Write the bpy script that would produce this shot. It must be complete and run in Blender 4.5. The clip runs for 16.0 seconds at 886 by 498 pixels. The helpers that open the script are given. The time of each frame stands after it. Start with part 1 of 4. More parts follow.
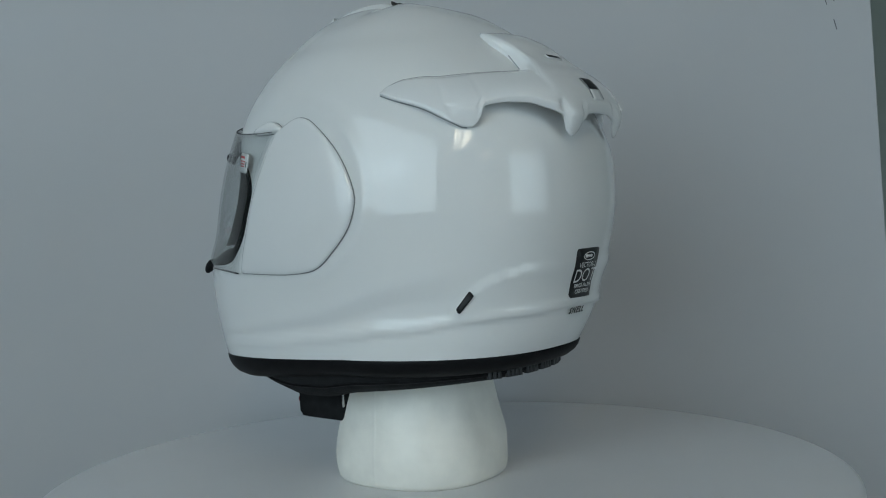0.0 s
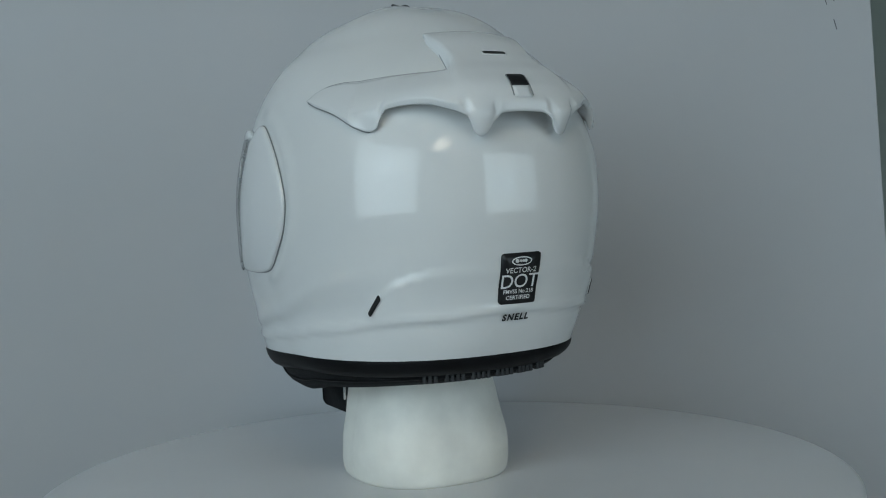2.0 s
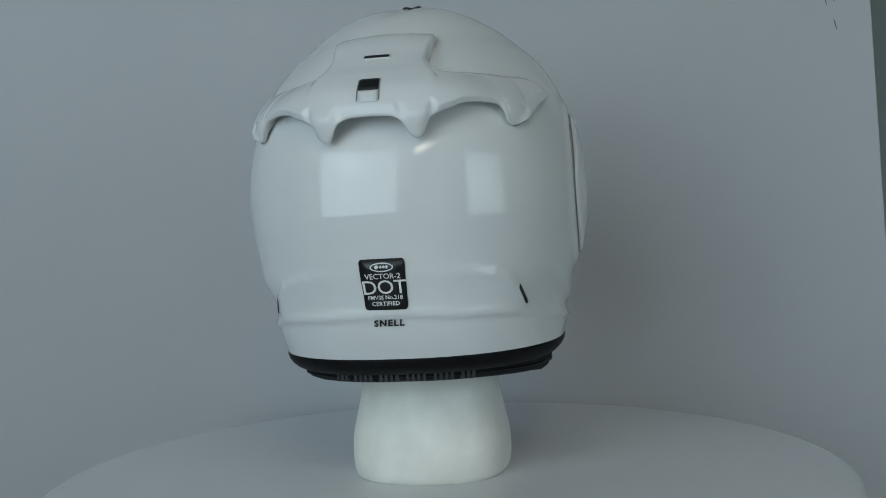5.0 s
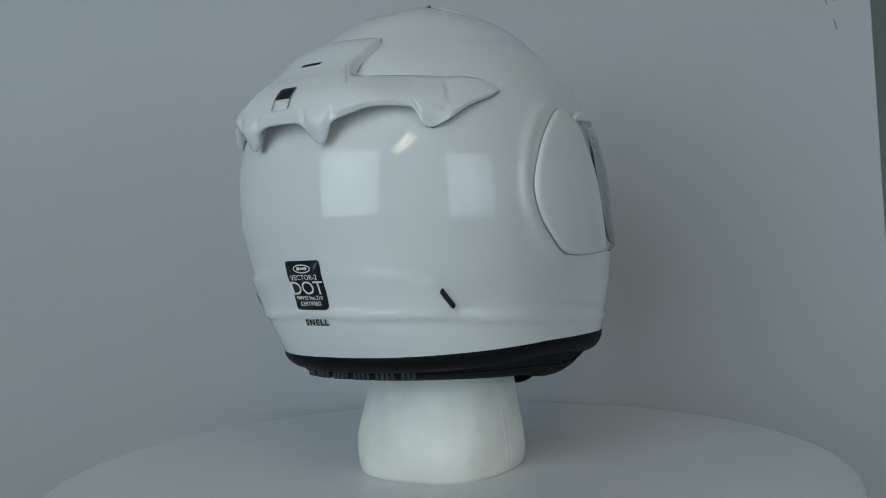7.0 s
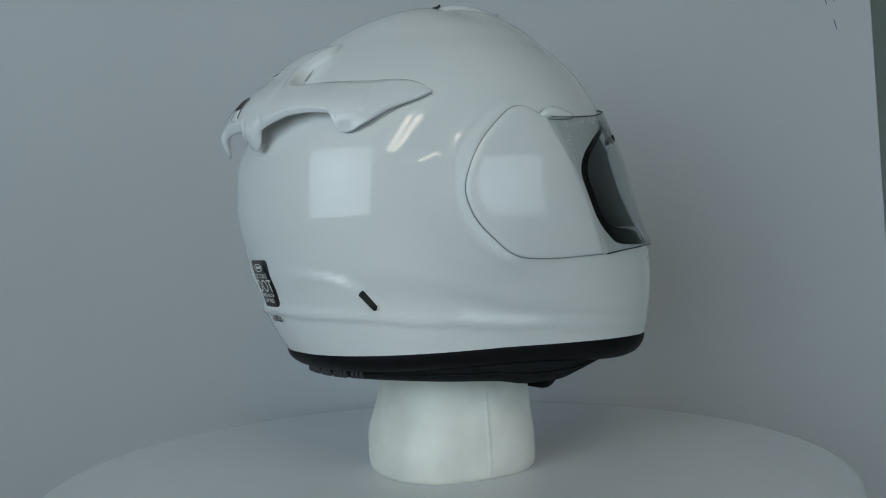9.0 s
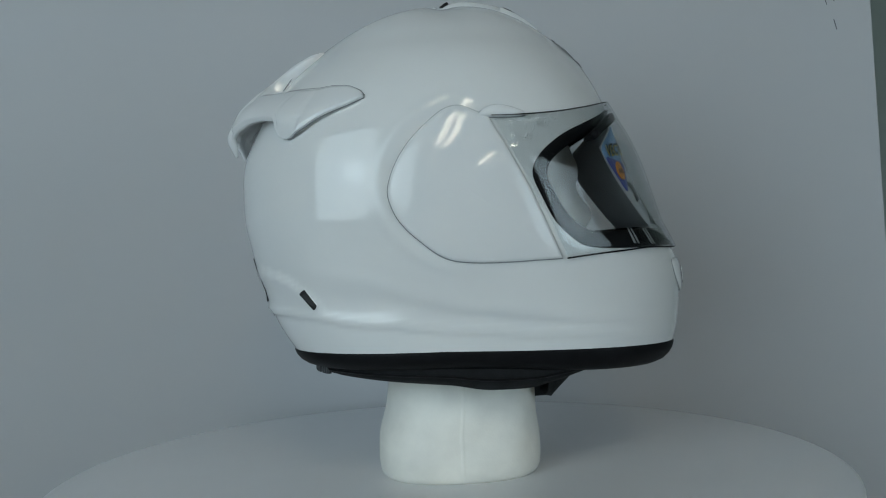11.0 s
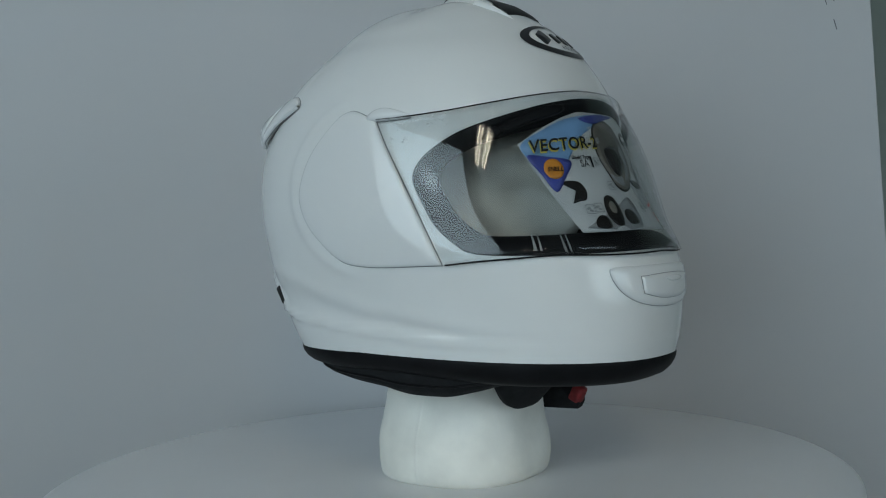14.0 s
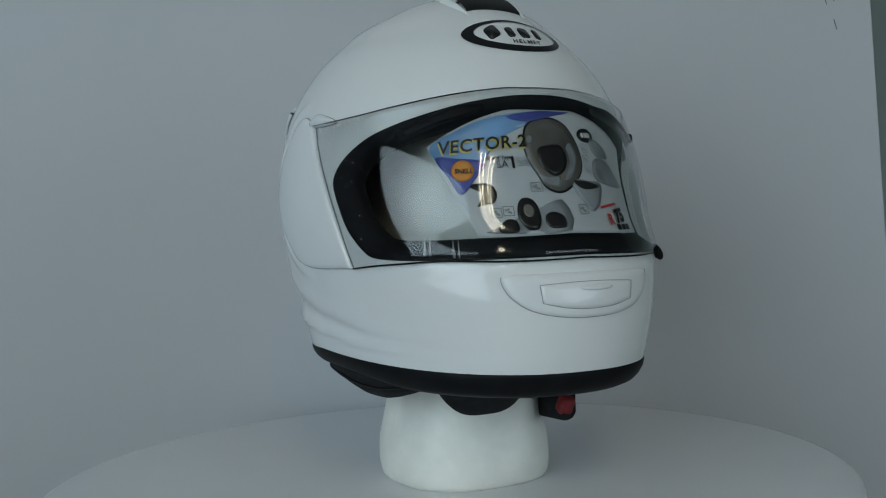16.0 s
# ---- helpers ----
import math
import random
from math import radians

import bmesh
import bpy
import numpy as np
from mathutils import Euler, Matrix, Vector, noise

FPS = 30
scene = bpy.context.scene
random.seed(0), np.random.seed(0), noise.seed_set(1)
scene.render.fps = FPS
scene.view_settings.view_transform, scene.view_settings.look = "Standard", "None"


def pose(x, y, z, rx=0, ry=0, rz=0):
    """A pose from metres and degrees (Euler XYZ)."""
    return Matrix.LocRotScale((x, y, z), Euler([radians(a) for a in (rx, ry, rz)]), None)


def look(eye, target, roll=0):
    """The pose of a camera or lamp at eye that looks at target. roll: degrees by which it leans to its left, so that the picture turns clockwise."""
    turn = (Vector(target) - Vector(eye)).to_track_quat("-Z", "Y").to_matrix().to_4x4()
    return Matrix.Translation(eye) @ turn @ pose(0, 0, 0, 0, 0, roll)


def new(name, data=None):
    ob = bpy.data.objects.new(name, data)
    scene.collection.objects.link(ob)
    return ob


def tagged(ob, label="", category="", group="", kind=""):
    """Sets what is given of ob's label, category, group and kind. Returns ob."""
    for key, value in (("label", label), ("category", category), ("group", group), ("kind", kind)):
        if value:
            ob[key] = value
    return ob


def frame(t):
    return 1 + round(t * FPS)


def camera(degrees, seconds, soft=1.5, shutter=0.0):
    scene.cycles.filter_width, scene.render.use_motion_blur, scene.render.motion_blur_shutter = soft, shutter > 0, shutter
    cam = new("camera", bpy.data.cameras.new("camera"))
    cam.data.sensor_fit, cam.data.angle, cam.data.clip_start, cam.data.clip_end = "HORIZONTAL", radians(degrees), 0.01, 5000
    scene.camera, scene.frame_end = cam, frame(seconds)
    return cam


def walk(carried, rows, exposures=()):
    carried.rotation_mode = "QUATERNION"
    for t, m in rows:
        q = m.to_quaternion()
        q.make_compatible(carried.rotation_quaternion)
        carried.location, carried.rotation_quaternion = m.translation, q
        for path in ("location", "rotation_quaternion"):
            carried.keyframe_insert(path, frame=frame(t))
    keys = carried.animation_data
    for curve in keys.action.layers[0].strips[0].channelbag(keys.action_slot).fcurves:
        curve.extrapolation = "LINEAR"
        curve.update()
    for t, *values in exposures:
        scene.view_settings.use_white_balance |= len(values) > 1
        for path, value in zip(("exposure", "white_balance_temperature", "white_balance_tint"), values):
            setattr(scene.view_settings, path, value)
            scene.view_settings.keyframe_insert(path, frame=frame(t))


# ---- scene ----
# ---- camera: one still tripod view; the round top is z = 0 and the turning axis is x = y = 0 ----
cam = camera(45.52, 16.0, soft=1.05)
EYE = (0.0, -0.8029, 0.1916)
YAW, PITCH, LEAN = 0.4144, -1.5898, -2.4377
AIM = (EYE[0] + math.sin(radians(YAW)) * math.cos(radians(PITCH)),
       EYE[1] + math.cos(radians(YAW)) * math.cos(radians(PITCH)),
       EYE[2] + math.sin(radians(PITCH)))
STAND = look(EYE, AIM, LEAN)
walk(cam, [(0.0, STAND), (16.0, STAND)], exposures=[(0.0, 0.0), (16.0, 0.0)])

# ---- light: two soft boxes beside the camera and the tubes under the ceiling; the sky shows nowhere ----
SOFT_LEFT, SOFT_RIGHT, TUBE = 1.20, 0.82, 12.0        # glow of the diffusers and of the tubes
BEAM_LEFT, BEAM_RIGHT, SPREAD = 4.6, 1.25, 80         # watts that the hoods throw forwards, and their opening in degrees
COOL, WARM = (0.765, 0.98, 1.10), (1.0, 0.92, 0.72)
world = bpy.data.worlds.new("sky")
scene.world = world
world.use_nodes = True
sky = world.node_tree.nodes.new("ShaderNodeTexSky")
sky.sky_type, sky.sun_disc = "NISHITA", False
sky.sun_elevation, sky.sun_rotation = radians(40), radians(200)
world.node_tree.links.new(sky.outputs[0], world.node_tree.nodes["Background"].inputs[0])
world.node_tree.nodes["Background"].inputs[1].default_value = 0.1


# ---- materials ----
def material(name, color, rough=0.5, metal=0.0, coat=0.0, vary=0.0, scale=40.0, bump=0.0, bump_scale=300.0, rough_vary=0.0, detail=4.0, shine=0.5):
    """A Principled surface with stains at one scale and a fine relief at another, in the thing's own space."""
    m = bpy.data.materials.new(name)
    m.use_nodes = True
    nt = m.node_tree
    b = nt.nodes["Principled BSDF"]
    b.inputs["Base Color"].default_value = (*color, 1)
    b.inputs["Roughness"].default_value, b.inputs["Metallic"].default_value = rough, metal
    b.inputs["Coat Weight"].default_value, b.inputs["Coat Roughness"].default_value = coat, 0.03
    b.inputs["Specular IOR Level"].default_value = shine
    tc = nt.nodes.new("ShaderNodeTexCoord")
    if vary or rough_vary:
        n = nt.nodes.new("ShaderNodeTexNoise")
        n.inputs["Scale"].default_value, n.inputs["Detail"].default_value = scale, detail
        nt.links.new(tc.outputs["Object"], n.inputs["Vector"])
        if vary:
            r = nt.nodes.new("ShaderNodeValToRGB")
            lo, hi = [max(c * (1 - vary), 0) for c in color], [min(c * (1 + vary), 1) for c in color]
            r.color_ramp.elements[0].position, r.color_ramp.elements[1].position = 0.3, 0.7
            r.color_ramp.elements[0].color, r.color_ramp.elements[1].color = (*lo, 1), (*hi, 1)
            nt.links.new(n.outputs["Fac"], r.inputs["Fac"])
            nt.links.new(r.outputs["Color"], b.inputs["Base Color"])
        if rough_vary:
            mr = nt.nodes.new("ShaderNodeMapRange")
            mr.inputs["To Min"].default_value, mr.inputs["To Max"].default_value = rough - rough_vary, rough + rough_vary
            nt.links.new(n.outputs["Fac"], mr.inputs["Value"])
            nt.links.new(mr.outputs["Result"], b.inputs["Roughness"])
    if bump:
        n2 = nt.nodes.new("ShaderNodeTexNoise")
        n2.inputs["Scale"].default_value, n2.inputs["Detail"].default_value = bump_scale, 3.0
        nt.links.new(tc.outputs["Object"], n2.inputs["Vector"])
        bp = nt.nodes.new("ShaderNodeBump")
        bp.inputs["Strength"].default_value, bp.inputs["Distance"].default_value = bump, 0.001
        nt.links.new(n2.outputs["Fac"], bp.inputs["Height"])
        nt.links.new(bp.outputs["Normal"], b.inputs["Normal"])
    return m


def beads(m, scale, strength):
    """Pressed foam beads: a cell relief over the surface."""
    nt = m.node_tree
    tc, v, bp = (nt.nodes.new(k) for k in ("ShaderNodeTexCoord", "ShaderNodeTexVoronoi", "ShaderNodeBump"))
    v.feature = "DISTANCE_TO_EDGE"
    v.inputs["Scale"].default_value = scale
    bp.inputs["Strength"].default_value, bp.inputs["Distance"].default_value = strength, 0.001
    nt.links.new(tc.outputs["Object"], v.inputs["Vector"])
    nt.links.new(v.outputs["Distance"], bp.inputs["Height"])
    nt.links.new(bp.outputs["Normal"], nt.nodes["Principled BSDF"].inputs["Normal"])
    return m


def clear(name, tint, gloss=1.0, rough=0.0):
    """A thin clear sheet: it lets light through and mirrors by its Fresnel gloss."""
    m = bpy.data.materials.new(name)
    m.use_nodes = True
    nt = m.node_tree
    nt.nodes.remove(nt.nodes["Principled BSDF"])
    t, g, mix, fr, p5, k = (nt.nodes.new(x) for x in ("ShaderNodeBsdfTransparent", "ShaderNodeBsdfGlossy", "ShaderNodeMixShader", "ShaderNodeLayerWeight", "ShaderNodeMath", "ShaderNodeMath"))
    t.inputs["Color"].default_value = (*tint, 1)
    g.inputs["Roughness"].default_value = rough
    fr.inputs["Blend"].default_value = 0.5
    p5.operation, k.operation = "POWER", "MULTIPLY_ADD"
    p5.inputs[1].default_value = 5.0
    k.inputs[1].default_value, k.inputs[2].default_value = 0.9 * gloss, 0.042 * gloss
    nt.links.new(fr.outputs["Facing"], p5.inputs[0])
    nt.links.new(p5.outputs[0], k.inputs[0])
    nt.links.new(k.outputs[0], mix.inputs[0])
    nt.links.new(t.outputs[0], mix.inputs[1])
    nt.links.new(g.outputs[0], mix.inputs[2])
    nt.links.new(mix.outputs[0], nt.nodes["Material Output"].inputs[0])
    return m


def glow(name, color, strength, hot=0.0, size=1.0):
    """A lamp's lit face; hot: how much brighter it is before its bulb, in the middle."""
    m = bpy.data.materials.new(name)
    m.use_nodes = True
    nt = m.node_tree
    nt.nodes.remove(nt.nodes["Principled BSDF"])
    e = nt.nodes.new("ShaderNodeEmission")
    e.inputs["Color"].default_value, e.inputs["Strength"].default_value = (*color, 1), strength
    if hot:
        tc, ln, mr = (nt.nodes.new(x) for x in ("ShaderNodeTexCoord", "ShaderNodeVectorMath", "ShaderNodeMapRange"))
        ln.operation = "LENGTH"
        mr.interpolation_type = "SMOOTHSTEP"
        mr.inputs["From Min"].default_value, mr.inputs["From Max"].default_value = 0.0, size
        mr.inputs["To Min"].default_value, mr.inputs["To Max"].default_value = strength * (1 + hot), strength
        nt.links.new(tc.outputs["Object"], ln.inputs[0])
        nt.links.new(ln.outputs["Value"], mr.inputs["Value"])
        nt.links.new(mr.outputs["Result"], e.inputs["Strength"])
    nt.links.new(e.outputs[0], nt.nodes["Material Output"].inputs[0])
    return m


WHITE = material("white_lacquer", (0.78, 0.78, 0.77), 0.015, coat=0.0, vary=0.015, scale=18, bump=0.012, bump_scale=120)
PLASTIC = material("white_plastic", (0.79, 0.79, 0.785), 0.045, coat=0.0, vary=0.012, scale=25)
RUBBER = material("black_rubber", (0.0055, 0.0055, 0.0065), 0.55, vary=0.3, scale=60, bump=0.1, bump_scale=700, shine=0.14)
SEAL = material("matt_black_seal", (0.007, 0.007, 0.008), 0.75, vary=0.3, scale=60, bump=0.2, bump_scale=900, shine=0.2)
CLOTH = material("black_cloth", (0.011, 0.0115, 0.0125), 0.85, vary=0.4, scale=120, bump=0.5, bump_scale=1500, shine=0.25)
LINING = material("dark_lining", (0.012, 0.012, 0.013), 0.9, vary=0.4, scale=50, bump=0.4, bump_scale=900)
VOID = material("vent_black", (0.006, 0.006, 0.006), 0.6)
GREY = material("grille_grey", (0.035, 0.036, 0.038), 0.6)
SEAM = material("seam_grey", (0.24, 0.245, 0.25), 0.6)
RED = material("red_webbing", (0.18, 0.009, 0.011), 0.7, vary=0.25, scale=200, bump=0.4, bump_scale=1500)
STEEL = material("steel", (0.6, 0.6, 0.6), 0.25, 1.0)
INK = material("black_print", (0.012, 0.012, 0.013), 0.35)
PAPER_WHITE = material("white_print", (0.78, 0.78, 0.77), 0.4)
CARD = material("glossy_card", (0.62, 0.63, 0.64), 0.28, vary=0.03, scale=30)
CARD_GREY = material("grey_print", (0.33, 0.34, 0.35), 0.3, vary=0.25, scale=45)
PHOTO = material("photo_brown_grey", (0.16, 0.145, 0.125), 0.3, vary=0.55, scale=28)
PHOTO_DARK = material("photo_dark", (0.02, 0.018, 0.017), 0.3, vary=0.4, scale=60)
PHOTO_LIGHT = material("photo_silver", (0.30, 0.31, 0.32), 0.3, vary=0.45, scale=35)
BLUE = material("deep_blue_print", (0.07, 0.09, 0.36), 0.3, vary=0.3, scale=25)
SKY_BLUE = material("light_blue_print", (0.20, 0.37, 0.62), 0.3, vary=0.35, scale=22)
ORANGE = material("orange_print", (0.80, 0.30, 0.04), 0.3, vary=0.12, scale=60)
YELLOW = material("yellow_print", (0.72, 0.60, 0.12), 0.35)
RED_INK = material("red_print", (0.60, 0.04, 0.04), 0.35)
FOAM = beads(material("white_foam", (0.82, 0.80, 0.735), 0.5, vary=0.09, scale=30), 420, 0.07)
TOP = material("white_laminate", (0.82, 0.825, 0.84), 0.32, vary=0.02, scale=9, bump=0.03, bump_scale=500, rough_vary=0.05)
BOARD = material("white_board", (0.48, 0.48, 0.49), 0.45, vary=0.025, scale=2.2, bump=0.03, bump_scale=160)
GREEN_WALL = material("grey_green_paint", (0.34, 0.40, 0.37), 0.7, vary=0.06, scale=3, bump=0.1, bump_scale=200)
ROOM = material("room_paint", (0.16, 0.163, 0.166), 0.8, vary=0.04, scale=2, bump=0.1, bump_scale=150)
CARPET = material("grey_carpet", (0.10, 0.103, 0.106), 0.95, vary=0.2, scale=60, bump=0.6, bump_scale=400)
SCUFF = material("pencil_scuff", (0.12, 0.12, 0.13), 0.7)
VISOR = clear("clear_visor", (0.93, 0.94, 0.94), 1.0)

# ---- the helmet's form: radius of the shell round its middle, by turn and rise ----
MID = Vector((0.012, 0.0, 0.2025))


def full(e):
    """How square the level sections are: fuller at the jaw than at the crown."""
    u = min(max((e - 0.3) / 0.6, 0.0), 1.0)
    w = min(max((e - 0.9) / 0.4, 0.0), 1.0)
    return 2.25 - 0.3 * u * u * (3 - 2 * u) + 0.15 * w * w * (3 - 2 * w)


def rises(points, cx):
    """Radius over the angle of rise, from points of one outline in its plane."""
    es = [math.atan2(z - MID.z, a - cx) for a, z in points]
    rs = [math.hypot(z - MID.z, a - cx) for a, z in points]
    order = np.argsort(es)
    return np.array(es)[order], np.array(rs)[order]


FRONT = [(0.0120, 0.3509), (0.0328, 0.3499), (0.0534, 0.3464), (0.0731, 0.3389), (0.0898, 0.3289), (0.1049, 0.3164),
         (0.1149, 0.3054), (0.1232, 0.2924), (0.1306, 0.2774), (0.1399, 0.2534), (0.1537, 0.2174), (0.1665, 0.1874),
         (0.1807, 0.1644), (0.1851, 0.1484), (0.1861, 0.1274), (0.1842, 0.1084), (0.1815, 0.0959), (0.1783, 0.0854),
         (0.1675, 0.0574), (0.1478, 0.0324), (0.0986, 0.0074), (0.0120, 0.0000)]
REAR = [(-0.0120, 0.3509), (0.0051, 0.3499), (0.0243, 0.3459), (0.0476, 0.3389), (0.0676, 0.3285), (0.0805, 0.3196),
        (0.0907, 0.3114), (0.1017, 0.3013), (0.1100, 0.2923), (0.1184, 0.2818), (0.1295, 0.2648), (0.1370, 0.2503),
        (0.1425, 0.2364), (0.1443, 0.2144), (0.1436, 0.1930), (0.1401, 0.1754), (0.1345, 0.1534), (0.1280, 0.1334),
        (0.1230, 0.1204), (0.1169, 0.1091), (0.1093, 0.0977), (0.0911, 0.0724), (0.0607, 0.0424), (-0.0120, 0.0000)]
SIDE = [(0.0000, 0.3505), (0.0150, 0.3494), (0.0306, 0.3463), (0.0456, 0.3412), (0.0572, 0.3358), (0.0702, 0.3280),
        (0.0817, 0.3183), (0.0938, 0.3072), (0.1063, 0.2889), (0.1138, 0.2724), (0.1194, 0.2514), (0.1224, 0.2351),
        (0.1239, 0.2184), (0.1234, 0.1934), (0.1214, 0.1759), (0.1168, 0.1534), (0.1128, 0.1374), (0.1098, 0.1214),
        (0.1068, 0.1084), (0.1043, 0.0974), (0.0953, 0.0674), (0.0702, 0.0274), (0.0000, 0.0000)]
ARCS = [rises(FRONT, 0.012), rises(REAR, -0.012), rises(SIDE, 0.0)]


def arc(k, e):
    es, rs = ARCS[k]
    e = min(max(e, -1.5), 1.5)
    j = int(np.clip(np.searchsorted(es, e), 1, len(es) - 1))
    i0, i1, i2, i3 = max(j - 2, 0), j - 1, j, min(j + 1, len(es) - 1)
    h = es[i2] - es[i1]
    u = (e - es[i1]) / h
    m1 = (rs[i2] - rs[i0]) / (es[i2] - es[i0]) * h
    m2 = (rs[i3] - rs[i1]) / (es[i3] - es[i1]) * h
    return ((2 * u ** 3 - 3 * u ** 2 + 1) * rs[i1] + (u ** 3 - 2 * u ** 2 + u) * m1
            + (-2 * u ** 3 + 3 * u ** 2) * rs[i2] + (u ** 3 - u ** 2) * m2)


def radius(az, e):
    c, s = math.cos(az), math.sin(az)
    ra = arc(0 if c >= 0 else 1, e)
    n = full(e)
    return (abs(c / ra) ** n + abs(s / arc(2, e)) ** n) ** (-1 / n)


def smooth(x, lo, hi):
    x = min(max((x - lo) / (hi - lo), 0.0), 1.0)
    return x * x * (3 - 2 * x)


def eye_dip(az, e):
    """How far the eye port and its visor lie behind the shell's full form. Degrees to metres."""
    a = abs(az)
    if a > 80 or e < -18 or e > 32:
        return 0.0
    low, high = -12.4 - 4.6 * smooth(a, 25, 60), 30.1 - 5.8 * smooth(a, 8, 60)
    edge = 57.6 + 20.9 * (e - low) / (high - low) - 1.0
    deep = 0.0024 + 0.0046 * smooth(a, 4, 40)
    rise = (e - (low + high) / 2) / ((high - low) / 2 + 0.8)
    back = max(a - 28, 0.0) / max(edge - 28, 1.0)
    return deep * max(1 - rise * rise, 0.0) * max(1 - back * back, 0.0)


def skin(az, e, off=0.0):
    """The point of the shell in the direction (az, e), off metres further out."""
    r = float(radius(az, e) * (1 - 0.010 * smooth(0.75 - e, 0.0, 0.5)) + off) - eye_dip(math.degrees(az), math.degrees(e))
    return MID + r * Vector((math.cos(az) * math.cos(e), math.sin(az) * math.cos(e), math.sin(e)))



# ---- mesh helpers ----
def part(name, bm, mat, parent=None, label="", smooth=True):
    """Links a bmesh as one object under a thing or a part."""
    bmesh.ops.recalc_face_normals(bm, faces=bm.faces)
    me = bpy.data.meshes.new(name)
    bm.to_mesh(me)
    bm.free()
    me.polygons.foreach_set("use_smooth", [smooth] * len(me.polygons))
    me.materials.append(mat)
    ob = new(name, me)
    ob.parent = parent
    return tagged(ob, label)


def weave(rows, wrap_rows=False, wrap=False):
    """A bmesh over rows of points of equal length."""
    bm = bmesh.new()
    vs = [[bm.verts.new(p) for p in row] for row in rows]
    n, m = len(vs), len(vs[0])
    for i in range(n if wrap_rows else n - 1):
        a, b = vs[i], vs[(i + 1) % n]
        for j in range(m if wrap else m - 1):
            k = (j + 1) % m
            bm.faces.new((a[j], a[k], b[k], b[j]))
    return bm


def table(points):
    """A smooth function through points (x, value), x rising."""
    xs, ys = np.array([p[0] for p in points], float), np.array([p[1] for p in points], float)
    d = np.diff(ys) / np.diff(xs)
    m = np.concatenate([[d[0]], np.where(d[1:] * d[:-1] > 0, 2 * d[1:] * d[:-1] / np.where(d[1:] + d[:-1] == 0, 1, d[1:] + d[:-1]), 0), [d[-1]]])

    def f(x):
        x = min(max(x, xs[0]), xs[-1])
        j = int(np.clip(np.searchsorted(xs, x), 1, len(xs) - 1))
        h = xs[j] - xs[j - 1]
        u = (x - xs[j - 1]) / h
        return float((2 * u ** 3 - 3 * u ** 2 + 1) * ys[j - 1] + (u ** 3 - 2 * u ** 2 + u) * h * m[j - 1]
                     + (-2 * u ** 3 + 3 * u ** 2) * ys[j] + (u ** 3 - u ** 2) * h * m[j])
    return f


def ramp(x, a, b):
    u = min(max((x - a) / (b - a), 0.0), 1.0)
    return u * u * (3 - 2 * u)


def loop(points, per=6, sharp=()):
    """A closed smooth outline through points; corners named by number stay sharp."""
    out, n = [], len(points)
    for i in range(n):
        p0, p1, p2, p3 = (np.array(points[(i + k) % n], float) for k in (-1, 0, 1, 2))
        m1 = np.zeros(2) if i in sharp else (p2 - p0) / 2
        m2 = np.zeros(2) if (i + 1) % n in sharp else (p3 - p1) / 2
        if i in sharp:
            m1 = p2 - p1 if (i + 1) % n in sharp else m1
        for k in range(per):
            u = k / per
            out.append(tuple((2 * u ** 3 - 3 * u ** 2 + 1) * p1 + (u ** 3 - 2 * u ** 2 + u) * m1
                             + (-2 * u ** 3 + 3 * u ** 2) * p2 + (u ** 3 - u ** 2) * m2))
    return out


def on_skin(az, e, off=0.0):
    return skin(radians(az), radians(e), off)


def plate(outline, profile, base=on_skin):
    """A plate that follows a surface: outline in degrees; profile: rows (share of the way from the middle to the outline, offset)."""
    c = np.mean(np.array(outline), axis=0)
    rows = []
    for s, off in profile:
        s = max(s, 1e-3)
        rows.append([base(c[0] + (a - c[0]) * s, c[1] + (e - c[1]) * s, off) for a, e in outline])
    bm = weave(rows, wrap=True)
    bm.verts.ensure_lookup_table()
    bm.faces.new([bm.verts[i] for i in range(len(outline))])
    return bm


def tube(points, radius_, sides=6, closed=True):
    """A round cord along points."""
    rows, n = [], len(points)
    for i in range(n):
        a, b = points[(i - 1) % n if closed else max(i - 1, 0)], points[(i + 1) % n if closed else min(i + 1, n - 1)]
        t = (b - a).normalized()
        out = points[i] - MID
        s = t.cross(out).normalized()
        w = s.cross(t)
        rows.append([points[i] + radius_ * (math.cos(k * math.tau / sides) * s + math.sin(k * math.tau / sides) * w) for k in range(sides)])
    bm = weave(rows, wrap_rows=closed, wrap=True)
    return bm


def block(lo, hi, bevel=0.0):
    bm = bmesh.new()
    bmesh.ops.create_cube(bm, size=1.0, matrix=Matrix.Translation([(a + b) / 2 for a, b in zip(lo, hi)]) @ Matrix.Diagonal([b - a for a, b in zip(lo, hi)] + [1]))
    if bevel:
        bmesh.ops.bevel(bm, geom=bm.edges[:], offset=bevel, segments=2, affect="EDGES", profile=0.5)
    return bm


def lathe(profile, n=96, middle=(0, 0)):
    """Turned form from rows (radius, z), closed at both ends."""
    rows = [[Vector((middle[0] + r * math.cos(k * math.tau / n), middle[1] + r * math.sin(k * math.tau / n), z)) for k in range(n)] for r, z in profile]
    bm = weave(rows, wrap=True)
    bm.verts.ensure_lookup_table()
    bm.faces.new([bm.verts[i] for i in range(n)])
    bm.faces.new([bm.verts[len(bm.verts) - n + i] for i in range(n)])
    return bm


